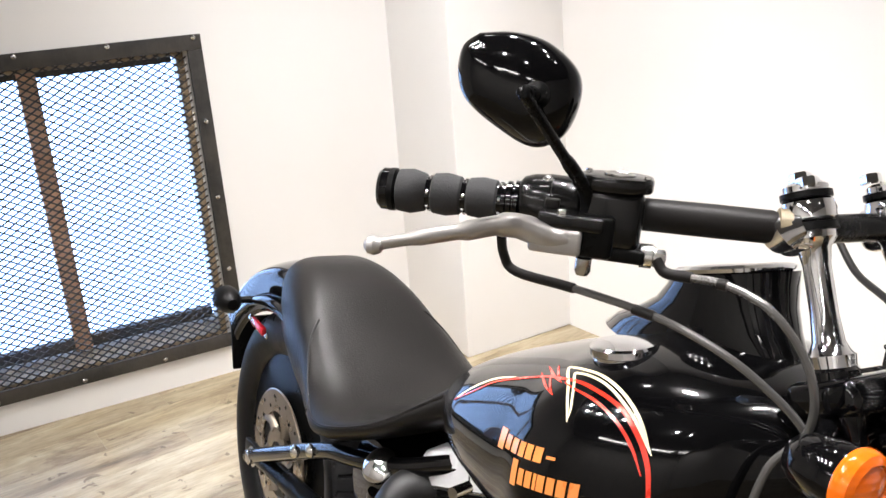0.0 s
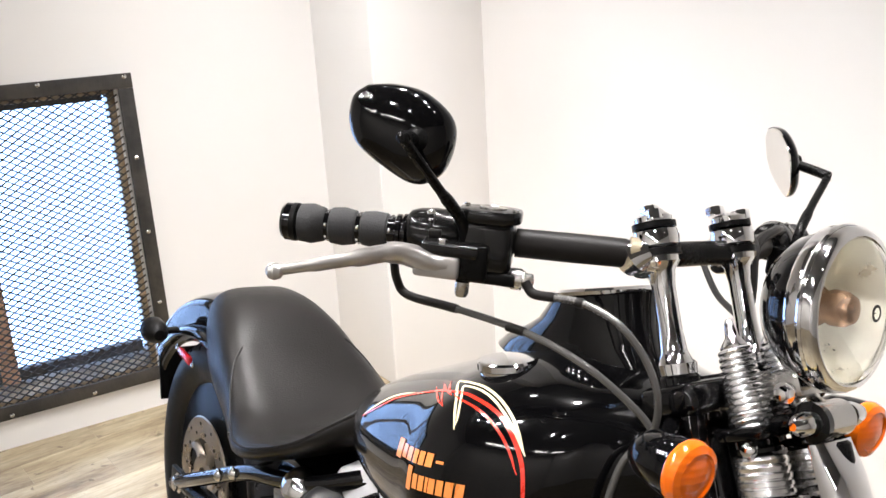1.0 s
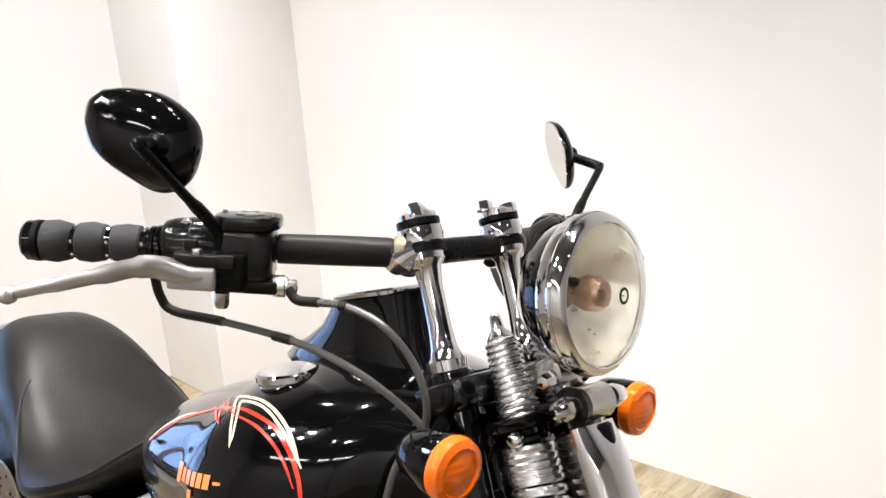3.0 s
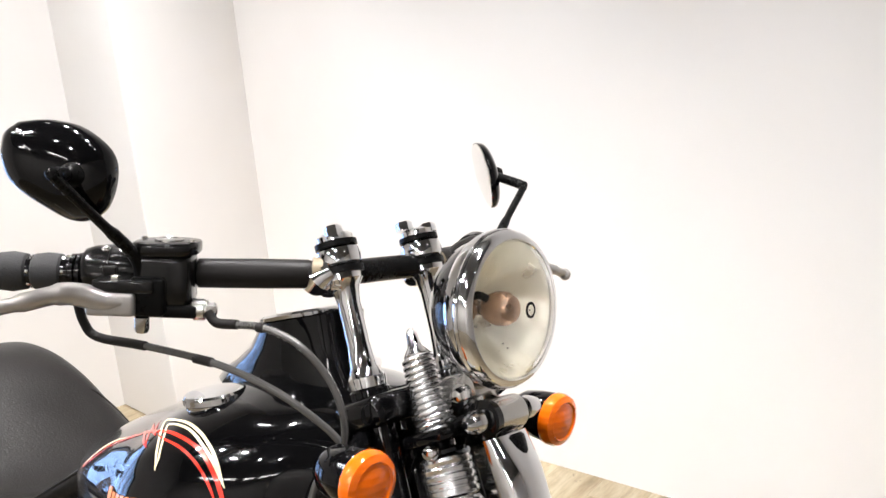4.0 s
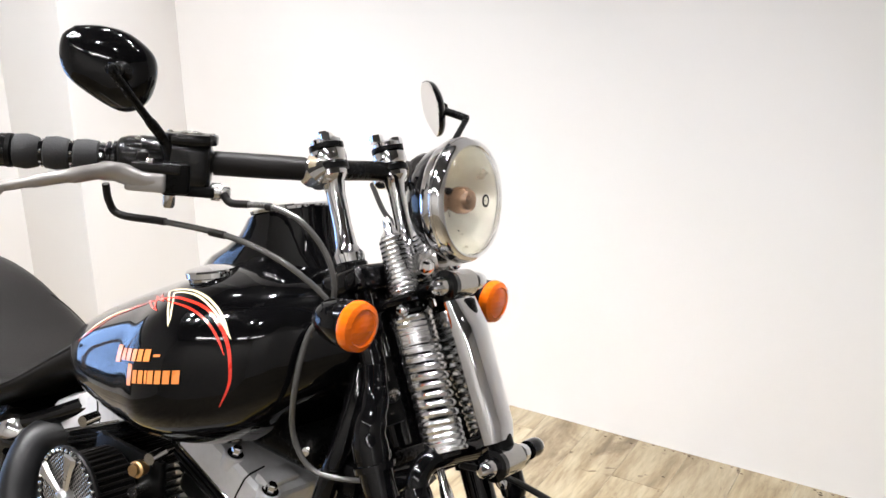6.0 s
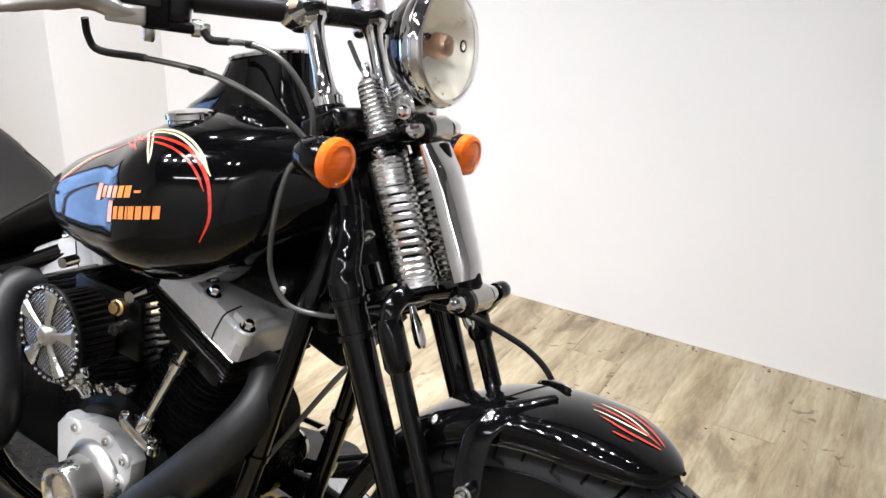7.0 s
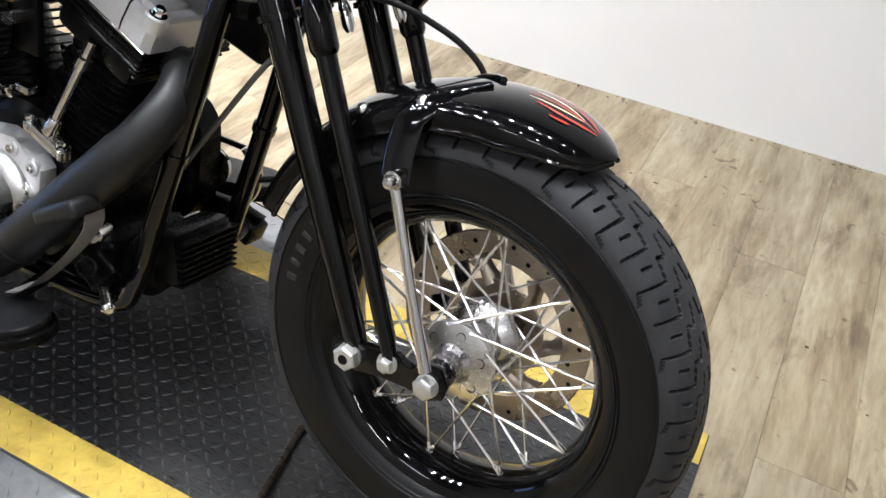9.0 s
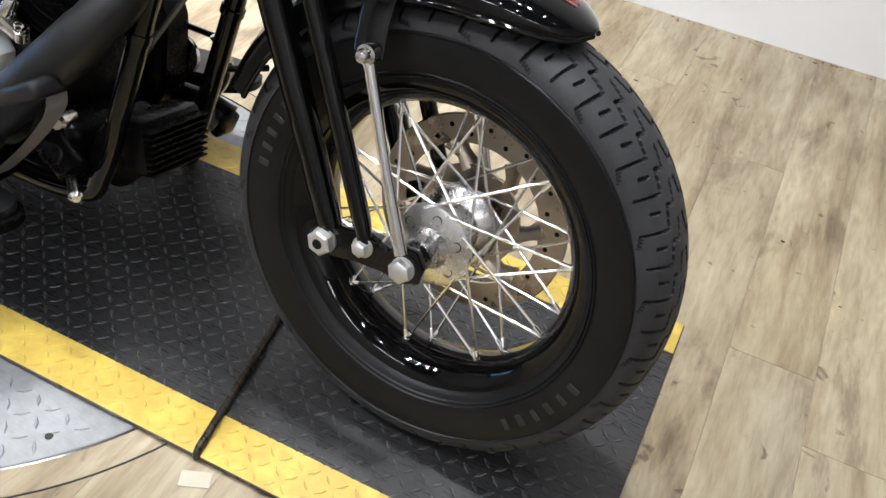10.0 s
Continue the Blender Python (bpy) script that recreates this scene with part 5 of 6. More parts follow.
def seat():
    stations = [(-0.845, 0.80, 0.868, 0.040), (-0.885, 0.76, 0.850, 0.062), (-0.935, 0.72, 0.822, 0.084), (-0.985, 0.69, 0.784, 0.110), (-1.035, 0.666, 0.738, 0.138), (-1.1, 0.627, 0.681, 0.171), (-1.18, 0.585, 0.652, 0.201), (-1.26, 0.553, 0.644, 0.203), (-1.34, 0.537, 0.664, 0.182), (-1.42, 0.537, 0.708, 0.162), (-1.5, 0.548, 0.749, 0.150), (-1.58, 0.572, 0.771, 0.136), (-1.64, 0.603, 0.776, 0.120), (-1.675, 0.647, 0.772, 0.102), (-1.688, 0.687, 0.757, 0.076)]
    dense = spline([Vector(s) for s in stations], 4)

    def point(row, a):
        x, zb, zt, hw = row
        dish = 0.026 * math.exp(-(((x + 1.18) / 0.15) ** 2)) + 0.013 * math.exp(-(((x + 1.43) / 0.09) ** 2))
        ca, sa = math.cos(a), math.sin(a)
        w = max(0.0, min(1.0, (-1.26 - x) / 0.16))
        w = w * w * (3 - 2 * w)
        lift, draw = 1.0 - 0.40 * w, 0.225 - 0.150 * w
        y = hw * math.copysign(abs(ca) ** 0.52, ca)
        zc = zb + (zt - zb) * 0.42
        z = zc + (zt - zc if sa > 0 else zc - zb) * math.copysign(abs(sa) ** (lift if sa > 0 else 0.8), sa)
        if sa > 0.3:
            z -= dish * min(1.0, (sa - 0.3) / 0.3) / (1 + abs(y / (0.74 * hw)) ** 7)
        return Vector((x, y * (1.0 - draw * max(0, sa) ** 2), z))

    loops = [[point(row, 2 * math.pi * k / 96) for k in range(96)] for row in dense]
    saddle = part("seat", rings(bmesh.new(), loops), VINYL, bike, "dished black vinyl saddle with stitched side panels", angle=80)

    def seam(line, radius, name):
        for side in (1, -1):
            pts = []
            for x, deg in [tuple(p[:2]) for p in spline([(x, d, 0) for x, d in line], 5)]:
                row = min(dense, key=lambda r: abs(r[0] - x))
                k = dense.index(row)
                other = dense[max(0, min(len(dense) - 1, k + (1 if x < row[0] else -1)))]
                t = 0 if other is row else (x - row[0]) / (other[0] - row[0])
                p = point(row.lerp(other, max(0, min(1, t))), radians(deg))
                pts.append((p.x, p.y * side, p.z))
            part(name, tube(pts, radius, sides=6), VINYL, saddle)
    seam([(-1.455, 128), (-1.43, 143), (-1.39, 158), (-1.33, 168), (-1.25, 172), (-1.16, 170), (-1.08, 166), (-1.0, 160)], 0.0026, "piping")
    seam([(-1.32, 178), (-1.335, 195), (-1.33, 215), (-1.32, 232)], 0.0022, "seam")


FENDER_A0, FENDER_A1 = 70, 160


def fender_shape(t):
    """Angle, radius, half breadth, crown and skirt of the fender from its tip (0) to its tail (1)."""
    nose = min(1.0, max(0.0, t) / 0.22)
    round_nose = math.sqrt(max(0.0, 1 - (1 - nose) ** 2))
    hw = 0.081 * (0.10 + 0.90 * round_nose)
    r = 0.370 - 0.016 * (1 - nose) ** 2 - 0.012 * max(0.0, t - 0.5)
    return radians(FENDER_A0 + t * (FENDER_A1 - FENDER_A0)), r, hw, 0.030 * (0.12 + 0.88 * round_nose), 0.017 * (0.15 + 0.85 * nose)


def front_fender():
    loops = []
    n = 46
    for i in range(n + 1):
        t = i / n
        a, r, hw, crown, skirt = fender_shape(t)
        ring = []
        prof = [(hw * math.sin(b), -(1 - math.cos(b)) * crown) for b in (radians(-90 + 180 * k / 16) for k in range(17))]
        prof = [(-hw, -crown - skirt)] + [(-hw, -crown - skirt * 0.5)] + prof + [(hw, -crown - skirt * 0.5), (hw, -crown - skirt)]
        inner = [(y * 0.965, d - 0.003) for y, d in prof[::-1]]
        for y, d in prof + inner:
            ring.append((AXLE.x + math.cos(a) * (r + d), y, AXLE.z + math.sin(a) * (r + d)))
        loops.append(ring)
    fender = part("front_fender", rings(bmesh.new(), loops), GLOSS, bike, "gloss black front fender with rolled edge", angle=60)
    for s in (-1, 1):
        pts = []
        for i in range(0, n + 1):
            t = i / n
            a, r, hw, crown, skirt = fender_shape(t)
            r -= crown + skirt
            pts.append((math.cos(a) * r, s * hw, AXLE.z + math.sin(a) * r))
        part("rolled_edge", tube(pts, 0.0035, sides=8), GLOSS, fender)
        part("fender_bolt", lathe([(0.0095, 0), (0.0095, 0.003), (0.006, 0.007), (0.001, 0.0085)], (-0.106, s * 0.0725, 0.660), (-0.15, s * 0.75, 0.6), 14), DULL_CHROME, fender, "domed fender bolt")
        part("fender_bolt", lathe([(0.0085, 0), (0.0085, 0.003), (0.005, 0.006), (0.001, 0.007)], (-0.188, s * 0.0725, 0.623), (-0.3, s * 0.75, 0.5), 14), DULL_CHROME, fender)
        # bracket that hugs the fender and drops to the stay
        loops = []
        a0, r0, hw0, crown0, skirt0 = fender_shape((math.degrees(math.atan2(0.37, -0.062)) - FENDER_A0) / (FENDER_A1 - FENDER_A0))
        line = []
        for y in (0.018, 0.034, 0.050, 0.064, 0.074, 0.080):
            b = math.asin(min(0.99, y / hw0))
            rr = r0 + 0.0028 - (1 - math.cos(b)) * crown0
            x = -0.035 - 0.85 * y
            line.append((Vector((x, s * y, AXLE.z + math.sqrt(rr * rr - x * x))), Vector((0, s * math.sin(b), max(0.2, math.cos(b))))))
        line += [(Vector((-0.110, s * 0.090, 0.640)), Vector((0, s, 0.25))), (Vector((-0.111, s * 0.098, 0.605)), Vector((0, s, 0.2))), (Vector((-0.105, s * 0.108, 0.568)), Vector((0, s, 0.2)))]
        for k, (p, nrm) in enumerate(line):
            nrm = nrm.normalized()
            wd = 0.006 + 0.0145 * min(1, k / 4)
            loops.append([p + Vector((math.cos(q) * wd, 0, 0)) + nrm * (math.sin(q) * 0.0042) for q in (2 * math.pi * m / 14 for m in range(14))])
        part("fender_bracket", rings(bmesh.new(), loops), GLOSS, fender, "black fender bracket", angle=70)
        stay = part("fender_stay", tube([(-0.094, s * 0.126, 0.572), (-0.088, s * 0.126, 0.56), (-0.045, s * 0.126, 0.45), (-0.002, s * 0.124, 0.345)], [0.0085, 0.0075, 0.0070, 0.0085], sides=12, flat=0.75), CHROME, fender, "slim chrome fender stay")
        part("stay_eye", lathe([(0.006, -0.008), (0.0125, -0.007), (0.0125, 0.007), (0.006, 0.008)], (-0.0945, s * 0.124, 0.576), (0, s, 0), 18), CHROME, stay)
        part("stay_nut", lathe([(0.009, 0.007), (0.0095, 0.011), (0.007, 0.018), (0.002, 0.0205)], (-0.0945, s * 0.124, 0.576), (0, s, 0), 12), DULL_CHROME, stay)
    # painted flames on the tip
    def fleck(line, width, material, label):
        bm = bmesh.new()
        rows = []
        pts = spline([(a, y, w) for a, y, w in line], 5)
        for i, p in enumerate(pts):
            way = pts[min(i + 1, len(pts) - 1)] - pts[max(i - 1, 0)]
            nn = Vector((-way.y, way.x * 0.36 * math.pi / 180 * 57.3, 0)).normalized() * (width * p.z)
            row = []
            for k in (-1, 1):
                ang, y = radians(p.x) + nn.x * k / 0.37, p.y + nn.y * k
                t = max(0.0, (math.degrees(ang) - FENDER_A0) / (FENDER_A1 - FENDER_A0))
                a, r, hw, crown, skirt = fender_shape(t)
                b = math.asin(max(-0.95, min(0.95, y / hw)))
                r += 0.0014 - (1 - math.cos(b)) * crown
                row.append(bm.verts.new((math.cos(ang) * r, y, AXLE.z + math.sin(ang) * r)))
            rows.append(row)
        for a, b in zip(rows, rows[1:]):
            bm.faces.new((a[0], a[1], b[1], b[0]))
        part("painted_flame", bm, material, fender, label)
    for s in (-1, 1):
        fleck([(75.5, s * 0.006, 0.5), (79, s * 0.016, 1), (83, s * 0.022, 0.9), (88, s * 0.020, 0.3)], 0.0019, RED_PAINT, "red painted flame")
        fleck([(79, s * 0.003, 0.4), (84, s * 0.010, 1), (90, s * 0.012, 0.3)], 0.0017, CREAM_PAINT, "cream painted flame")
        fleck([(80, s * 0.030, 0.3), (82, s * 0.034, 1), (84, s * 0.036, 0.3)], 0.0020, RED_PAINT, "red painted flame")
    fleck([(76, 0, 0.4), (82, 0, 1), (91, 0, 0.3)], 0.0015, RED_PAINT, "red painted flame")


def rear_end():
    c = REAR
    section = [(0.214, 0.074), (0.225, 0.088), (0.25, 0.099), (0.276, 0.102), (0.298, 0.096), (0.314, 0.074), (0.323, 0.038), (0.326, 0.0)]
    wheel = part("rear_wheel", lathe([(0.216, -0.080), (0.222, -0.076), (0.214, -0.070), (0.196, -0.062), (0.18, -0.045), (0.06, -0.04), (0.05, -0.07), (0.02, -0.08), (0.02, 0.08), (0.05, 0.07), (0.06, 0.04), (0.18, 0.045), (0.196, 0.062), (0.214, 0.070), (0.222, 0.076), (0.216, 0.080)], c, (0, 1, 0), 64), SATIN, bike, "broad black rear wheel")
    part("tyre", tyre_mesh(c, section, 0.115, 30, 14), [RUBBER, WORN], wheel, "wide black rear tyre", angle=28)
    bm = lathe([(0.143, -0.098), (0.146, -0.1005), (0.143, -0.103), (0.095, -0.103), (0.095, -0.098)], c, (0, 1, 0), 64, loop=True)
    disc = part("brake_disc", bm, DISC_STEEL, wheel, "steel rear brake disc")
    part("disc_carrier", lathe([(0.06, -0.098), (0.06, -0.104), (0.03, -0.104), (0.03, -0.098)], c, (0, 1, 0), 40, loop=True), DISC_STEEL, disc)
    for k in range(6):
        a = radians(k * 60)
        part("disc_arm", tube([c + Vector((math.cos(a + t) * r, -0.1, math.sin(a + t) * r)) for r, t in ((0.055, 0), (0.075, 0.15), (0.098, 0.35))], [0.011, 0.009, 0.012], sides=8, flat=0.3), DISC_STEEL, disc)
    for k in range(24):
        a = radians(k * 15)
        p = c + Vector((math.cos(a) * (0.109 + 0.02 * (k % 2)), -0.1035, math.sin(a) * (0.109 + 0.02 * (k % 2))))
        part("disc_hole", lathe([(0.0042, 0), (0.0036, 0.0008)], p, (0, -1, 0), 10), SATIN, wheel)
    loops = []
    for i in range(41):
        a = radians(58 + 94 * i / 40)
        hw = 0.112
        prof = [(hw * math.sin(b), -(1 - math.cos(b)) * 0.035) for b in (radians(-90 + 180 * k / 16) for k in range(17))]
        prof = [(-hw, -0.035 - 0.075)] + prof + [(hw, -0.035 - 0.075)]
        prof += [(y * 0.97, d - 0.003) for y, d in prof[::-1]]
        r = 0.412 + 0.040 * (i / 40) ** 2
        loops.append([(c.x + 0.02 + math.cos(a) * r + math.cos(a) * d, y, c.z + 0.01 + math.sin(a) * (r + d)) for y, d in prof])
    fender = part("rear_fender", rings(bmesh.new(), loops), GLOSS, bike, "gloss black rear fender", angle=60)
    strut = [(-1.40, -0.123, 0.60), (-1.50, -0.1235, 0.668), (-1.66, -0.1235, 0.69), (-1.80, -0.123, 0.66), (-1.90, -0.122, 0.60)]
    for s in (-1, 1):
        part("fender_strut", tube(spline([(x, y * -s, z - 0.02) for x, y, z in strut], 6), 0.012, sides=12, flat=0.6), GLOSS, fender)
        lamp = part("marker_lamp", box((0.075, 0.012, 0.020), (-1.756, s * 0.124, 0.595), 0.005, Matrix.Rotation(radians(4), 3, "Y")), RED_LENS, fender, "red side marker lamp")
        for dx, dz in ((0.052, -0.005), (-0.052, 0.004)):
            part("marker_stud", lathe([(0.007, 0), (0.007, 0.003), (0.003, 0.006)], (-1.756 + dx, s * 0.122, 0.595 + dz), (0, s, 0), 12), CHROME, lamp)
        sig = part("rear_turn_signal", lathe([(0.012, -0.045), (0.024, -0.03), (0.029, -0.005), (0.029, 0.012), (0.02, 0.02), (0.002, 0.023)], (-1.825, s * 0.176, 0.640), (-1, 0, 0), 28), SATIN, fender, "smoked bullet turn signal")
        part("stalk", rod((-1.81, s * 0.11, 0.64), (-1.815, s * 0.17, 0.640), 0.008), SATIN, sig)
    part("plate_bracket", box((0.01, 0.19, 0.13), (-2.02, 0, 0.46), 0.003, Matrix.Rotation(radians(-18), 3, "Y")), SATIN, fender, "black number plate bracket")
    part("tail_lamp", lathe([(0.03, 0), (0.035, 0.006), (0.033, 0.016), (0.02, 0.024), (0.002, 0.026)], (-2.015, 0, 0.58), (-1, 0, 0.2), 28), RED_LENS, fender)
    # swing arm, shocks' rail and side parts
    arm = part("swing_arm", tube([(-1.12, -0.135, 0.40), (-1.35, -0.142, 0.372), (-1.655, -0.145, 0.335)], [0.022, 0.021, 0.019], sides=14), SATIN, bike, "black rear swing arm")
    part("swing_arm_tube", tube([(-1.12, 0.135, 0.40), (-1.35, 0.142, 0.372), (-1.655, 0.145, 0.335)], [0.022, 0.021, 0.019], sides=14), SATIN, arm)
    part("axle_plate", bevelled_plate([(-1.71, 0.315), (-1.71, 0.355), (-1.60, 0.365), (-1.60, 0.32)], 0.012, "y", -0.152, 0.003), SATIN, arm)
    part("axle_nut", bolt((-1.655, -0.158, 0.335), (0, -1, 0), 0.017, 0.014), DULL_CHROME, arm)
    rail = part("seat_rail", tube(spline([(-0.95, -0.100, 0.650), (-1.08, -0.125, 0.585), (-1.20, -0.142, 0.545), (-1.31, -0.150, 0.510), (-1.50, -0.155, 0.415), (-1.68, -0.157, 0.325)], 5), 0.016, sides=14), GLOSS, bike, "black frame rail under the saddle")
    part("seat_rail_tube", tube(spline([(-0.95, 0.100, 0.650), (-1.08, 0.125, 0.585), (-1.20, 0.142, 0.545), (-1.31, 0.150, 0.510), (-1.50, 0.155, 0.415), (-1.68, 0.157, 0.325)], 5), 0.016, sides=14), GLOSS, rail)
    for x, z in ((-1.405, 0.466), (-1.335, 0.500)):
        part("rail_bolt", lathe([(0.013, 0), (0.013, 0.004), (0.008, 0.01), (0.001, 0.012)], (x, -0.166, z), (0, -1, 0), 16), DULL_CHROME, rail, "domed steel rail bolt")
    tank = part("oil_tank", lathe([(0.02, -0.125), (0.085, -0.120), (0.098, -0.10), (0.10, 0), (0.098, 0.10), (0.085, 0.12), (0.02, 0.125)], (-1.17, 0, 0.50), (0, 1, 0), 40), GLOSS, bike, "rounded black oil tank")
    part("filler_cap", lathe([(0.022, 0), (0.03, 0.004), (0.031, 0.014), (0.024, 0.022), (0.008, 0.027), (0.001, 0.0275)], (-1.12, -0.135, 0.565), (0.2, -0.7, 0.7), 28), CHROME, tank, "domed chrome oil filler cap")


def finned(top, bottom, radius, count, parent):
    """Cylinder fins: thin rounded square discs up an axis."""
    w = (Vector(top) - Vector(bottom)).normalized()
    lie = w.to_track_quat("Z", "Y").to_matrix()
    L = (Vector(top) - Vector(bottom)).length
    for i in range(count):
        o = Vector(bottom) + w * (L * (i + 0.5) / count)
        k = 1.0 + 0.05 * math.sin(i * 2.1)
        loops = []
        for h, f in ((-0.0018, 0.97), (-0.0010, 1.0), (0.0010, 1.0), (0.0018, 0.97)):
            ring = []
            for j in range(28):
                a = 2 * math.pi * j / 28
                ca, sa = math.cos(a), math.sin(a)
                ring.append(o + lie @ Vector((radius * k * f * math.copysign(abs(ca) ** 0.6, ca), radius * k * f * math.copysign(abs(sa) ** 0.6, sa), h)))
            loops.append(ring)
        part("cylinder_fin", rings(bmesh.new(), loops), SATIN, parent, angle=30)


def engine():
    root = part("engine", lathe([(0.05, -0.105), (0.125, -0.10), (0.142, -0.085), (0.145, 0.09), (0.12, 0.11), (0.05, 0.112)], (-0.80, 0, 0.285), (0, 1, 0), 44), SATIN, bike, "black V-twin engine with bright covers")
    part("gearbox", box((0.30, 0.19, 0.20), (-1.05, 0.0, 0.32), 0.03, segments=3), SATIN, root)
    part("sump", box((0.36, 0.18, 0.12), (-0.78, 0.0, 0.20), 0.03, segments=3), SATIN, root)
    for top, bottom, name in (((-0.610, -0.02, 0.605), (-0.715, -0.02, 0.405), "front"), ((-0.945, -0.02, 0.595), (-0.870, -0.02, 0.405), "rear")):
        barrel = part("cylinder", rod(bottom, top, 0.058, 28), SATIN, root, "black finned cylinder")
        finned(top, bottom, 0.074, 15, barrel)
    # cylinder heads with fins, then the bright rocker boxes
    for (x, z, tilt) in ((-0.607, 0.6415, 21.4), (-0.9455, 0.6255, -22.5)):
        turn = Matrix.Rotation(radians(tilt), 3, "Y")
        w = turn @ Vector((0, 0, 1))
        for k in range(5):
            bm = box((0.185 - 0.006 * k, 0.180 - 0.008 * k, 0.0045), Vector((x, -0.020, z)) - w * (0.040 + 0.0105 * k), 0.0018, turn, segments=1)
            part("head_fin", bm, SATIN, root)
        head = part("cylinder_head", box((0.16, 0.17, 0.06), Vector((x, -0.018, z)) - w * 0.062, 0.012, turn), SATIN, root)
        for k in range(3):
            part("gasket_layer", box((0.196 - 0.004 * k, 0.180 - 0.003 * k, 0.0065), Vector((x, -0.024, z)) - w * (0.0335 - 0.0072 * k), 0.0025, turn, segments=2), SATIN, root)

        def spot(dx, dy, dh):
            return Vector((x, -0.022, z)) + turn @ Vector((dx, dy, dh))

        def outline(half, near, back, h, cut=0.010):
            return [spot(*p, h) for p in ((-half, near + cut), (-half + cut, near), (half - cut, near), (half, near + cut), (half, back - cut), (half - cut, back), (-half + cut, back), (-half, back - cut))]

        loops = [outline(0.097, -0.091, 0.070, -0.0145), outline(0.099, -0.093, 0.072, -0.0125), outline(0.099, -0.0935, 0.072, 0.006), outline(0.0975, -0.0895, 0.070, 0.034), outline(0.094, -0.084, 0.066, 0.0405), outline(0.082, -0.060, 0.054, 0.047)]
        rocker = part("rocker_box", rings(bmesh.new(), loops), CAST, root, "bright cast aluminium rocker box", angle=25)
        split = 0.046
        part("lid_joint", tube([spot(split, -0.0925, -0.013), spot(split, -0.0940, 0.006), spot(split, -0.0900, 0.0345), spot(split, -0.0840, 0.0412), spot(split, -0.058, 0.0475)], 0.0014, sides=6), SATIN, rocker)
        for dx in (0.004, 0.086):
            p = spot(dx, -0.078, 0.036)
            part("rocker_boss", lathe([(0.0165, -0.016), (0.0165, 0.006), (0.0145, 0.008)], p, w, 20), CAST, rocker)
            part("boss_well", lathe([(0.0125, 0.0078), (0.0125, 0.0086), (0.0085, 0.0086)], p, w, 18, loop=True), SATIN, rocker)
            part("rocker_bolt", bolt(p + w * 0.008, w, 0.0078, 0.012), CHROME, rocker)
        part("front_step", box((0.030, 0.060, 0.018), spot(0.070, -0.052, 0.044), 0.004, turn), CAST, rocker)
        part("lower_lip", box((0.199, 0.004, 0.004), spot(0, -0.0935, -0.011), 0.0012, turn, segments=1), DULL_CHROME, rocker)
    # pushrod tubes and tappet blocks
    for (a, b) in (((-0.620, -0.113, 0.583), (-0.706, -0.118, 0.414)), ((-0.650, -0.088, 0.572), (-0.734, -0.096, 0.400)), ((-0.925, -0.112, 0.575), (-0.850, -0.120, 0.415))):
        a, b = Vector(a), Vector(b)
        w = (a - b).normalized()
        tube_part = part("pushrod_tube", rod(b, a, 0.0078, 18), CHROME, root, "chrome pushrod tube")
        part("tube_collar", lathe([(0.009, 0), (0.0135, 0.002), (0.0135, 0.012), (0.0105, 0.03), (0.009, 0.032)], b, w, 20), CHROME, tube_part)
        part("tube_collar", lathe([(0.009, -0.05), (0.0125, -0.048), (0.0125, -0.03), (0.0095, -0.028)], a, w, 20), CHROME, tube_part)
    block = part("tappet_block", box((0.075, 0.030, 0.022), (-0.712, -0.116, 0.403), 0.006, Matrix.Rotation(radians(18), 3, "Y")), DULL_CHROME, root, "bright tappet block")
    for dx in (-0.034, 0.036):
        part("block_bolt", bolt((-0.712 + dx, -0.122, 0.412 - dx * 0.3), (0.2, -0.35, 1), 0.0068, 0.011), CHROME, block)
        part("block_ear", lathe([(0.011, -0.012), (0.011, 0.004), (0.008, 0.006)], (-0.712 + dx * 1.05, -0.120, 0.406 - dx * 0.3), (0.2, -0.2, 1), 16), DULL_CHROME, block)
    # small bright linkage over the cam chest
    link = part("throttle_linkage", tube(spline([(-0.905, -0.135, 0.435), (-0.885, -0.14, 0.425), (-0.855, -0.14, 0.440), (-0.83, -0.14, 0.43)], 5), 0.005, sides=10), DULL_CHROME, root, "small bright linkage and fittings")
    for x, z, r in ((-0.872, 0.442, 0.009), (-0.85, 0.452, 0.011), (-0.833, 0.446, 0.008), (-0.80, 0.458, 0.006), (-0.775, 0.462, 0.006)):
        part("fitting", lathe([(r, -0.010), (r, 0.006), (r * 0.6, 0.012)], (x, -0.135, z), (0.3, -0.5, 0.8), 12), DULL_CHROME, link)
    part("coil_cover", box((0.03, 0.02, 0.012), (-0.755, -0.12, 0.470), 0.003), DULL_CHROME, link)
    # cam cover with its round nose
    outline = [(-0.915, 0.285), (-0.918, 0.345), (-0.895, 0.372), (-0.86, 0.366), (-0.835, 0.385), (-0.80, 0.392), (-0.770, 0.380), (-0.725, 0.372), (-0.708, 0.352), (-0.712, 0.318), (-0.735, 0.275), (-0.765, 0.215), (-0.81, 0.178), (-0.86, 0.18), (-0.90, 0.22)]
    cover = part("cam_cover", bevelled_plate(outline, 0.034, "y", -0.118, 0.008), CAST, root, "satin aluminium cam cover with round nose")
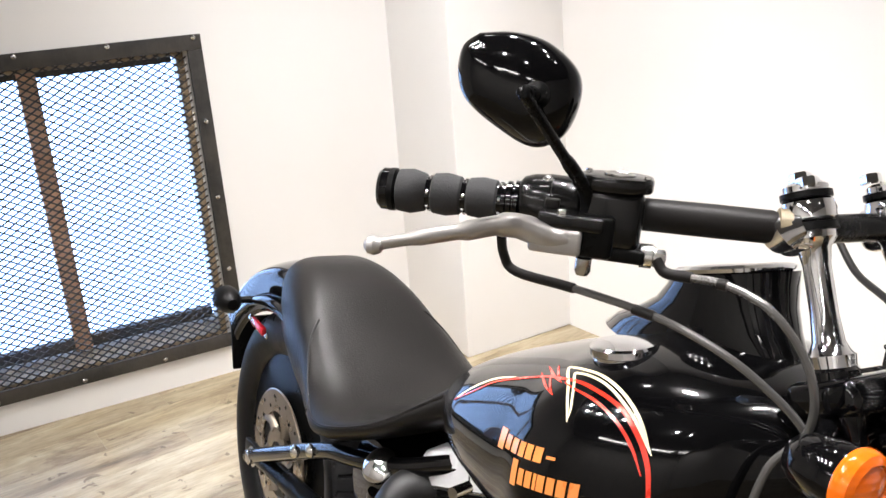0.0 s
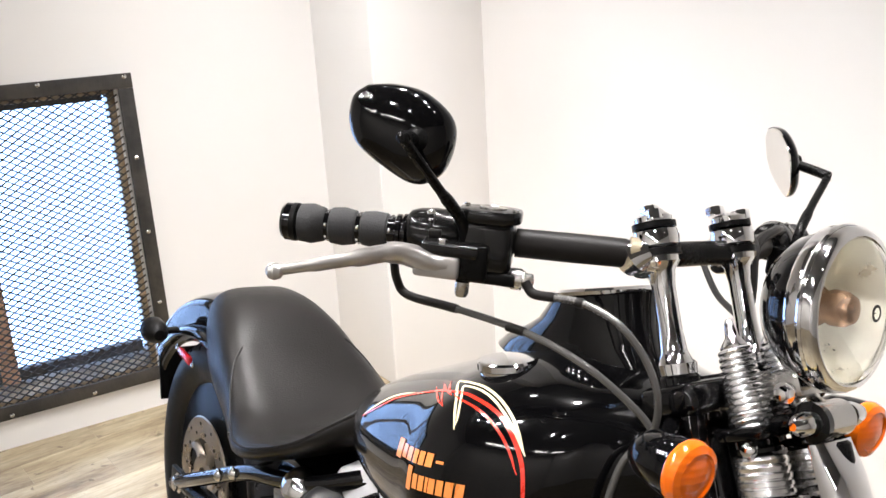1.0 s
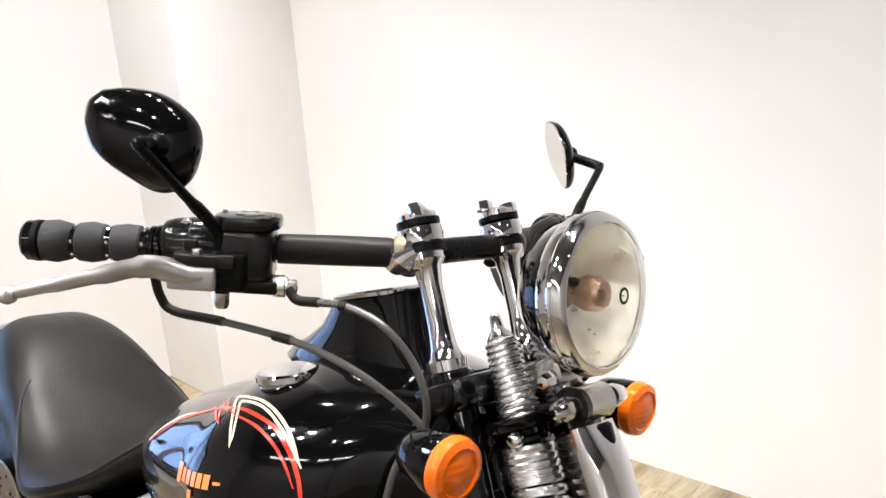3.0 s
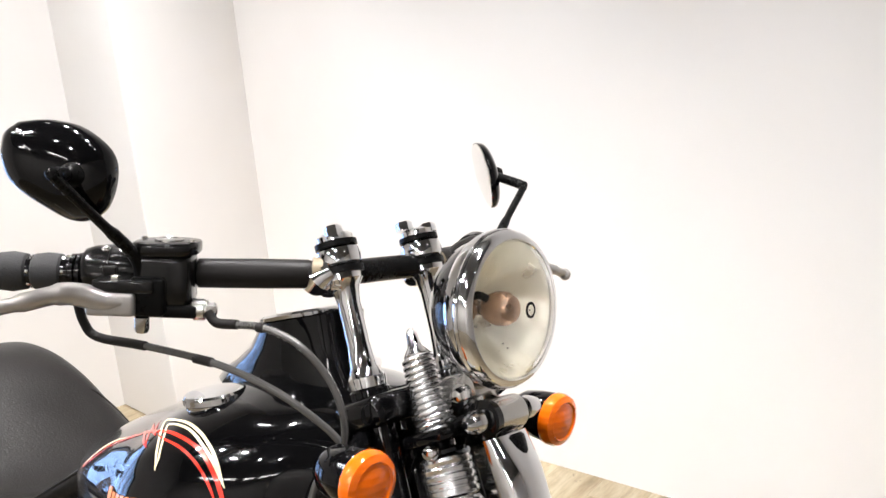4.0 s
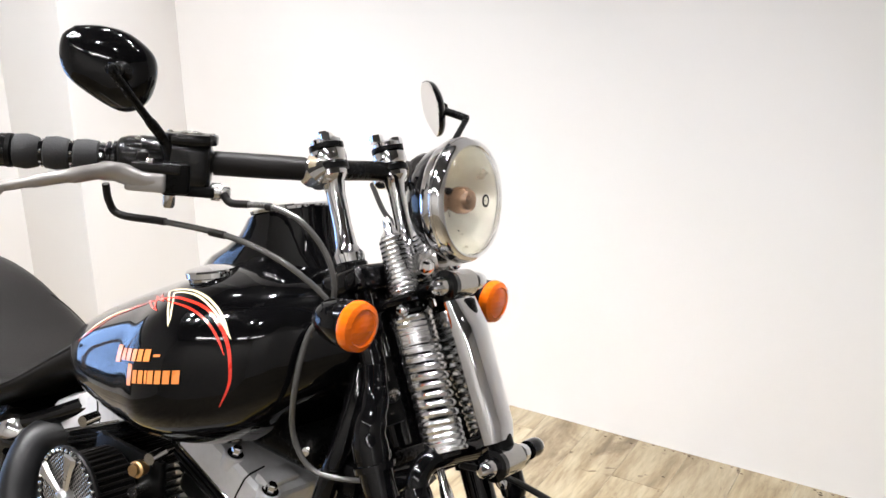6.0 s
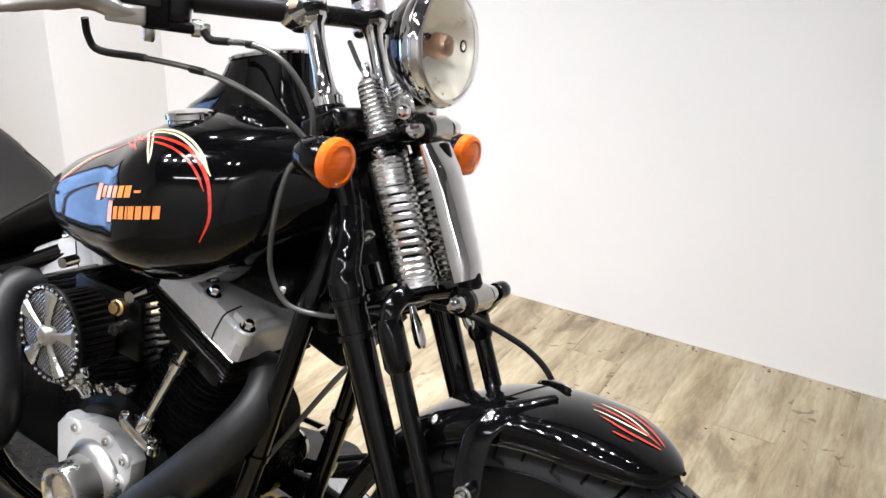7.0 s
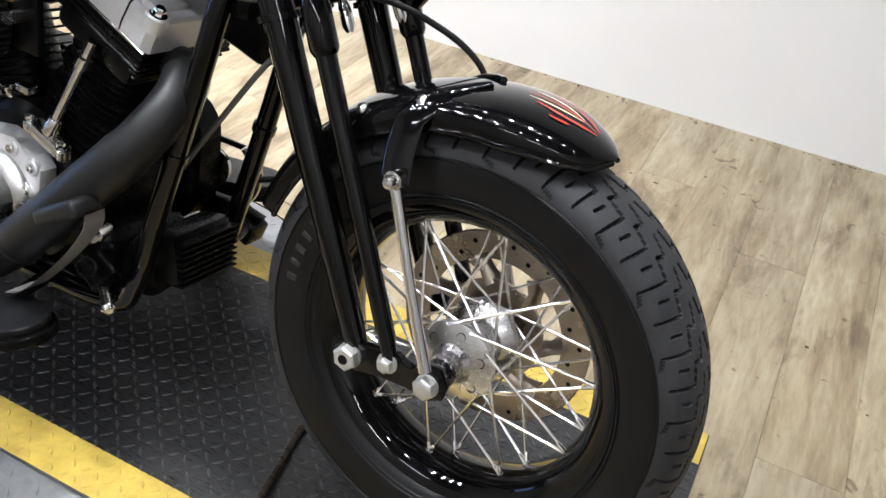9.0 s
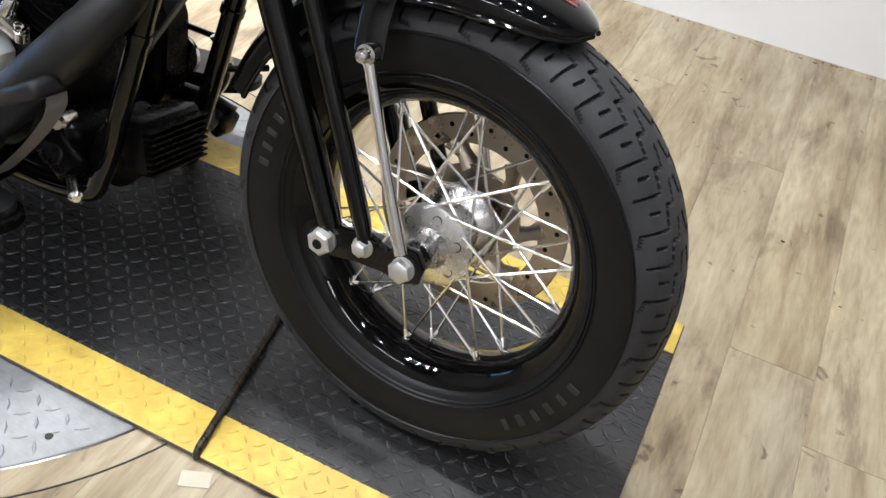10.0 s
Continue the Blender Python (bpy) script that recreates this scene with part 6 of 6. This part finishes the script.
    for x, z in ((-0.726, 0.352), (-0.772, 0.369), (-0.858, 0.361), (-0.737, 0.310), (-0.90, 0.25), (-0.78, 0.21)):
        part("cover_boss", lathe([(0.0135, -0.02), (0.0135, 0.006), (0.0115, 0.008)], (x, -0.130, z), (0, -1, 0), 18), CAST, cover)
        part("cover_screw", lathe([(0.0075, 0), (0.0075, 0.004), (0.0062, 0.0052), (0.004, 0.0052), (0.003, 0.0022)], (x, -0.138, z), (0, -1, 0), 12), DULL_CHROME, cover)
    part("nose", lathe([(0.078, -0.02), (0.076, 0.005), (0.066, 0.018), (0.054, 0.024), (0.0515, 0.04), (0.050, 0.068), (0.047, 0.073), (0.038, 0.0745), (0.035, 0.0725), (0.031, 0.0655), (0.012, 0.0640), (0.001, 0.0640)], (-0.802, -0.130, 0.281), (0, -1, 0), 48), BRUSHED, cover, "turned aluminium timer nose")
    for k in range(5):
        a = radians(72 * k + 20)
        part("nose_screw", lathe([(0.0036, 0), (0.0036, 0.002), (0.002, 0.003)], (-0.802 + 0.0425 * math.cos(a), -0.2035, 0.281 + 0.0425 * math.sin(a)), (0, -1, 0), 10), DULL_CHROME, cover)
    # air cleaner
    c = Vector((-0.807, -0.220, 0.569))
    ac = part("air_cleaner", lathe([(0.040, 0.078), (0.056, 0.076), (0.062, 0.070), (0.058, 0.012), (0.056, 0.004), (0.05, 0.002)], c, (0, 1, 0), 48), SATIN, root, "round ribbed air cleaner with spoked cover")
    for k in range(36):
        a = radians(10 * k)
        o = c + Vector((math.cos(a) * 0.0605, 0.041, math.sin(a) * 0.0605))
        part("pleat", box((0.007, 0.060, 0.0044), o, 0.0012, Matrix.Rotation(-a, 3, "Y"), segments=1), HOSE, ac)
    face = part("face_plate", lathe([(0.070, 0.006), (0.0785, 0.003), (0.0795, -0.002), (0.077, -0.005), (0.070, -0.0055), (0.068, -0.002), (0.001, -0.002)], c, (0, 1, 0), 56), SATIN, ac, "black face with perforated mesh")
    for k in range(38):
        a = radians(360 / 38 * k)
        p = c + Vector((math.cos(a) * 0.0740, -0.0056, math.sin(a) * 0.0740))
        part("rim_bead", lathe([(0.0032, -0.001), (0.0032, 0.001), (0.0018, 0.003), (0.0003, 0.0036)], p, (0, -1, 0), 10), CHROME, ac)
    bm = bmesh.new()
    for k in range(-13, 14):
        half = math.sqrt(max(0, 0.0690**2 - (k * 0.0052) ** 2))
        for lie in (0, 1):
            d = Vector((math.cos(0.785 + lie * 1.571), 0, math.sin(0.785 + lie * 1.571)))
            e = Vector((-d.z, 0, d.x))
            tube([c + Vector((0, -0.0035, 0)) + e * (k * 0.0052) + d * t for t in (-half, half)], 0.0009, bm, 5)
    part("mesh_screen", bm, DULL_CHROME, ac, "fine metal mesh")
    for k in range(5):
        a = radians(72 * k + 12)
        d, e = Vector((math.cos(a), 0, math.sin(a))), Vector((-math.sin(a), 0, math.cos(a)))
        o = c + Vector((0, -0.008, 0))
        pts = [(0.012, 0.0045), (0.03, 0.0060), (0.05, 0.0095), (0.062, 0.0145), (0.0690, 0.0155)]
        loops = [[o + d * r + e * w, o + d * r + e * w * 0.6 + Vector((0, -0.0045, 0)), o + d * r - e * w * 0.6 + Vector((0, -0.0045, 0)), o + d * r - e * w, o + d * r + Vector((0, 0.003, 0))] for r, w in pts]
        part("cover_spoke", rings(bmesh.new(), loops), BRUSHED, ac, "flared polished spoke", angle=25)
    part("cover_boss", lathe([(0.017, 0.002), (0.0165, -0.008), (0.013, -0.0145), (0.008, -0.0165), (0.001, -0.0165)], c + Vector((0, -0.004, 0)), (0, 1, 0), 28), BRUSHED, ac)
    part("breather_bolt", lathe([(0.012, -0.012), (0.013, 0.004), (0.0095, 0.006), (0.0085, 0.012)], (-0.724, -0.165, 0.628), (0.25, -0.9, 0.1), 16), BRASS, ac, "brass-ended breather bolt")
    part("breather_tube", rod((-0.724, -0.16, 0.628), (-0.735, -0.09, 0.63), 0.0085, 14), DULL_CHROME, ac)
    part("backing_plate", box((0.17, 0.012, 0.10), (-0.79, -0.132, 0.585), 0.004), SATIN, ac)
    for x, z in ((-0.735, 0.590), (-0.872, 0.66), (-0.70, 0.655)):
        part("backing_lug", rod((x, -0.14, z), (x + 0.008, -0.170, z), 0.009, 14), DULL_CHROME, ac)
    return root


def exhaust():
    front = spline([(-0.530, -0.045, 0.572), (-0.490, -0.062, 0.572), (-0.474, -0.100, 0.537), (-0.503, -0.145, 0.470), (-0.572, -0.172, 0.384), (-0.66, -0.180, 0.292), (-0.73, -0.180, 0.222), (-0.80, -0.180, 0.172), (-0.90, -0.180, 0.148), (-1.10, -0.182, 0.150), (-1.3, -0.183, 0.166), (-1.48, -0.184, 0.172)], 6)
    r = [0.026] * 7 + [0.034] * 12 + [0.0365] * (len(front) - 19)
    pipe = part("exhaust_pipe", tube(front, r, sides=24), HEAT, bike, "satin black front exhaust pipe with shield")
    part("pipe_clamp", lathe([(0.036, -0.006), (0.0405, -0.005), (0.0405, 0.005), (0.036, 0.006)], (-0.70, -0.180, 0.250), (0.70, 0, 0.71), 26), HEAT, pipe)
    back = spline([(-1.02, -0.09, 0.575), (-1.045, -0.135, 0.56), (-1.03, -0.175, 0.50), (-0.995, -0.19, 0.42), (-1.00, -0.19, 0.34), (-1.06, -0.19, 0.275), (-1.2, -0.19, 0.25), (-1.35, -0.19, 0.25), (-1.5, -0.19, 0.255)], 6)
    part("exhaust_pipe", tube(back, 0.034, sides=24), HEAT, bike, "satin black rear exhaust pipe with shield")


def controls():
    board = [(-0.545, -0.245), (-0.552, -0.285), (-0.585, -0.315), (-0.65, -0.325), (-0.80, -0.32), (-0.88, -0.30), (-0.89, -0.21), (-0.80, -0.198), (-0.64, -0.200), (-0.57, -0.212)]
    ring = [tuple(p[:2]) for p in spline([(*p, 0) for p in board + board[:1]], 4)][:-1]
    turn = Matrix.Translation((-0.7, 0, 0.158)) @ Matrix.Rotation(radians(-8), 4, "Y") @ Matrix.Translation((0.7, 0, 0))
    for s in (-1, 1):
        root = None
        for th, z, k, mat, name, lab in ((0.016, 0.0, 1.0, SATIN, "footboard", "black half-moon footboard"), (0.012, 0.014, 0.93, RUBBER, "rubber_pad", "ribbed rubber pad")):
            pts = [((x + 0.71) * k - 0.71, ((y + 0.26) * k - 0.26) * -s) for x, y in ring]
            bm = bevelled_plate(pts, th, "z", z, 0.003)
            bmesh.ops.transform(bm, matrix=(Matrix.Translation((-0.02, 0.04, 0.062)) if s > 0 else Matrix()) @ turn, verts=bm.verts)
            ob = part(name, bm, mat, root or bike, lab)
            root = root or ob
        part("board_bracket", tube([(-0.70, s * 0.12, 0.17), (-0.70, s * 0.2, 0.15)], 0.012), SATIN, root)
    # brake pedal: a broad bent strap, its pad and pivots
    strap = spline([(-0.527, -0.185, 0.372), (-0.524, -0.19, 0.352), (-0.540, -0.198, 0.318), (-0.575, -0.205, 0.27), (-0.625, -0.21, 0.215), (-0.66, -0.212, 0.196)], 5)
    loops = []
    for i, p in enumerate(strap):
        w = 0.016 + 0.006 * i / len(strap)
        loops.append([p + Vector((0, -w, 0.002)), p + Vector((0, w, 0.002)), p + Vector((-0.004, w, -0.003)), p + Vector((-0.004, -w, -0.003))])
    pedal = part("brake_pedal", rings(bmesh.new(), loops), LEVER, bike, "bent silver brake pedal arm", smooth=False)
    part("pedal_pad", box((0.10, 0.05, 0.028), (-0.562, -0.205, 0.368), 0.01, Matrix.Rotation(radians(-32), 3, "Y"), segments=3), HEAT, pedal, "dark rounded pedal pad")
    part("pivot_bolt", lathe([(0.010, -0.03), (0.0135, 0), (0.0135, 0.012), (0.009, 0.017)], (-0.602, -0.115, 0.281), (0.35, -0.9, 0.1), 16), DULL_CHROME, pedal, "round bright pivot bolt")
    part("pivot_bolt", lathe([(0.008, -0.04), (0.0105, 0), (0.0105, 0.014), (0.006, 0.02)], (-0.522, -0.165, 0.213), (0.8, -0.55, -0.05), 16), DULL_CHROME, pedal)
    part("master_cylinder", rod((-0.62, -0.125, 0.245), (-0.56, -0.13, 0.215), 0.024, 22, end=0.004), SATIN, pedal)
    part("cylinder_ring", lathe([(0.013, 0), (0.017, 0.001), (0.017, 0.004), (0.013, 0.005)], (-0.578, -0.155, 0.248), (0.4, -0.8, 0.4), 20, loop=True), SATIN, pedal)
    # left side: primary cover, shift linkage and stand seen past the frame
    prim = part("primary_cover", box((0.62, 0.09, 0.24), (-0.95, 0.165, 0.31), 0.07, segments=5), SATIN, bike, "satin black primary drive cover")
    part("shift_rod", rod((-0.90, 0.225, 0.33), (-0.575, 0.23, 0.34), 0.006), GLOSS, prim)
    part("shift_lever", tube(spline([(-0.60, 0.21, 0.35), (-0.575, 0.225, 0.30), (-0.60, 0.235, 0.24), (-0.66, 0.24, 0.21)], 5), 0.009), DULL_CHROME, prim, "bright shift lever")
    part("shift_plate", lathe([(0.02, -0.004), (0.034, -0.003), (0.034, 0.004), (0.02, 0.006)], (-0.655, 0.20, 0.295), (0, -1, 0.1), 24), DULL_CHROME, prim)
    bracket = part("board_bracket", tube(spline([(-0.545, 0.11, 0.215), (-0.560, 0.17, 0.212), (-0.600, 0.235, 0.205), (-0.660, 0.27, 0.198)], 5), 0.015, sides=12), SATIN, bike, "black cast footboard bracket")
    part("bracket_web", bevelled_plate([(-0.70, 0.19), (-0.61, 0.182), (-0.555, 0.205), (-0.535, 0.235), (-0.60, 0.243), (-0.70, 0.235)], 0.02, "y", 0.205, 0.004), SATIN, bracket)
    part("bracket_lug", box((0.03, 0.05, 0.045), (-0.560, 0.205, 0.198), 0.008, Matrix.Rotation(radians(20), 3, "Y")), SATIN, bracket)
    part("shift_peg", rod((-0.575, 0.20, 0.298), (-0.525, 0.275, 0.300), 0.0065, 12), SATIN, bracket)
    part("side_stand", tube(spline([(-0.62, 0.13, 0.17), (-0.66, 0.21, 0.12), (-0.70, 0.335, -0.055)], 5), 0.013, sides=12), SATIN, bike, "black side stand carrying the lean")


def frame_and_cables():
    root = None
    for s in (-1, 1):
        pts = spline([(-0.415, s * 0.035, 0.86), (-0.408, s * 0.062, 0.78), (-0.420, s * 0.085, 0.68), (-0.455, s * 0.094, 0.52), (-0.500, s * 0.098, 0.34), (-0.535, s * 0.10, 0.215), (-0.58, s * 0.105, 0.165), (-0.80, s * 0.11, 0.145), (-1.1, s * 0.115, 0.16), (-1.2, s * 0.12, 0.3), (-1.16, s * 0.12, 0.5)], 5)
        ob = part("frame" if s < 0 else "frame_tube", tube(pts, 0.0165, sides=18), GLOSS, root or bike, "gloss black cradle frame tube")
        root = root or ob
        part("frame_lug", lathe([(0.0165, -0.008), (0.0195, -0.006), (0.0195, 0.006), (0.0165, 0.008)], (-0.470, s * 0.0955, 0.46), (0.25, 0, 1), 20), GLOSS, root)
    part("backbone", tube([(-0.44, 0, 0.90), (-0.65, 0, 0.84), (-0.95, 0, 0.70), (-1.2, 0, 0.58)], 0.03), GLOSS, root)
    part("gusset", bevelled_plate([(-0.36, 0.75), (-0.40, 0.88), (-0.47, 0.86), (-0.46, 0.76), (-0.42, 0.70)], 0.05, "y", 0, 0.006), GLOSS, root)
    part("cross_plate", box((0.05, 0.16, 0.05), (-0.40, 0, 0.70), 0.012), SATIN, root)
    part("cable_bolt", lathe([(0.013, -0.003), (0.013, 0.002), (0.008, 0.004), (0.007, 0.010), (0.002, 0.012)], (-0.470, -0.075, 0.719), (0.6, -0.8, 0), 18), CHROME, root, "bright washer-headed bolt")
    # black blocks added to fill and darken the space under the tank
    part("under_tank_fill", box((0.50, 0.17, 0.055), (-0.70, 0.0, 0.725), 0.02, Matrix.Rotation(radians(3), 3, "Y"), segments=3), SATIN, root, "black block added to darken the space under the tank")
    part("engine_side_fill", box((0.15, 0.05, 0.12), (-0.47, 0.03, 0.66), 0.02, Matrix.Rotation(radians(14), 3, "Y"), segments=3), SATIN, root)
    part("neck_side_fill", bevelled_plate([(-0.41, 0.79), (-0.45, 0.62), (-0.56, 0.66), (-0.60, 0.74)], 0.012, "y", 0.062, 0.003), SATIN, root)
    # voltage regulator with fins, low between the down tubes
    reg = part("regulator", box((0.06, 0.13, 0.09), (-0.515, 0, 0.255), 0.012, Matrix.Rotation(radians(-12), 3, "Y")), SATIN, bike, "black finned voltage regulator")
    for k in range(8):
        part("regulator_fin", box((0.024, 0.124, 0.0035), (-0.482 - 0.003 * k * 0.2, 0, 0.218 + 0.0105 * k), 0.001, Matrix.Rotation(radians(-12), 3, "Y"), segments=1), SATIN, reg)
    part("horn_body", lathe([(0.02, 0), (0.05, 0.004), (0.055, 0.03), (0.04, 0.05)], (-0.60, -0.02, 0.20), (1, 0, 0.2), 28), SATIN, reg)
    # cables
    lines = {
        "throttle_cable": [(-0.700, -0.258, 1.058), (-0.702, -0.250, 1.034), (-0.690, -0.240, 1.018), (-0.621, -0.220, 1.019), (-0.539, -0.190, 1.014), (-0.482, -0.160, 0.996), (-0.443, -0.130, 0.967), (-0.419, -0.110, 0.939), (-0.405, -0.095, 0.90)],
        "brake_line": [(-0.548, -0.190, 1.066), (-0.538, -0.186, 1.056), (-0.515, -0.176, 1.057), (-0.484, -0.165, 1.058), (-0.448, -0.150, 1.046), (-0.424, -0.130, 1.014), (-0.410, -0.120, 0.976), (-0.415, -0.116, 0.938), (-0.434, -0.132, 0.900), (-0.442, -0.140, 0.824), (-0.448, -0.128, 0.759), (-0.423, -0.115, 0.717), (-0.380, -0.085, 0.708), (-0.34, -0.045, 0.712), (-0.30, -0.02, 0.73)],
    }
    for name, pts in lines.items():
        ob = part(name, tube(spline(pts, 7), 0.0040, sides=10), CABLE, bike, "grey sheathed control cable")
        a, b = Vector(pts[1]), Vector(pts[2])
        n = 4 if name == "throttle_cable" else 3
        part("cable_ferrule", tube(spline(pts[: n + 1], 5)[: n * 5 - 4], 0.0052, sides=12), HOSE, ob, "black elbow ferrule")
        part("ferrule_band", rod(Vector(pts[n]) - (Vector(pts[n]) - Vector(pts[n - 1])) * 0.25, Vector(pts[n]), 0.0052, 12), HOSE, ob)
    part("front_brake_hose", tube(spline([(-0.28, 0.02, 0.735), (-0.232, 0.05, 0.728), (-0.185, 0.07, 0.713), (-0.146, 0.09, 0.692), (-0.113, 0.10, 0.662), (-0.085, 0.115, 0.60), (-0.06, 0.115, 0.50)], 6), 0.0045, sides=10), HOSE, bike, "thin black front brake hose")
    part("clutch_cable", tube(spline([(-0.67, 0.24, 1.06), (-0.60, 0.2, 1.02), (-0.50, 0.14, 1.0), (-0.45, 0.10, 0.93), (-0.45, 0.07, 0.80), (-0.47, 0.06, 0.6)], 6), 0.0046, sides=10), HOSE, bike, "black clutch cable")
    part("wiring_loom", tube(spline([at_bar(0.20, 0.01, 0.02, 1), at_bar(0.12, 0.016, 0.022, 1), at_bar(0.05, 0.010, 0.004, 1), Vector((-0.475, 0.095, 1.05)), Vector((-0.45, 0.05, 0.96))], 6), 0.0065, sides=10), HOSE, bike, "black wiring loom on the bar")
    part("brake_pipe", tube(spline([(-0.51, -0.055, 0.39), (-0.486, -0.055, 0.433), (-0.425, -0.050, 0.530), (-0.374, -0.040, 0.612), (-0.335, -0.020, 0.670), (-0.305, 0.0, 0.715)], 5), 0.0045, sides=10), CABLE, bike, "grey front hose behind the fork")


front_wheel()
fork()
headlamp()
for side in (-1, 1):
    turn_signal(side)
handlebar()
for side in (-1, 1):
    mirror(side)
fuel_tank()
seat()
front_fender()
rear_end()
engine()
exhaust()
controls()
frame_and_cables()

# ---------------------------------------------------------------- floor planks
SUBFLOOR = surface("subfloor", (0.10, 0.075, 0.05), 0.8)
slab_floor = tagged(part("floor", box((6.9, 6.85, 0.1), (0.42, -1.28, FLOOR - 0.0555)), SUBFLOOR, smooth=False), kind="structure")
PW, PL = 0.152, 1.22
bm = box((PW - 0.0005, PL - 0.0005, 0.005), (0, 0, -0.0025), 0.0005, segments=1)
plank = bpy.data.meshes.new("plank")
bm.to_mesh(plank)
bm.free()
plank.materials.append(PLANK)
rng = random.Random(5)
turn = Matrix.Rotation(tr, 4, "Z")
count = 0
for i in range(-22, 24):
    start = rng.uniform(0, PL)
    for j in range(-5, 3):
        c = turn @ Vector((i * PW + 0.055, j * PL + start - 0.35, 0))
        if -3.0 < c.x < 3.8 and -5.1 < c.y < 2.2 and count < 300:
            ob = new("plank", plank)
            ob.matrix_world = Matrix.Translation((c.x, c.y, FLOOR)) @ turn
            ob.parent = slab_floor
            ob.matrix_parent_inverse = slab_floor.matrix_world.inverted()
            count += 1
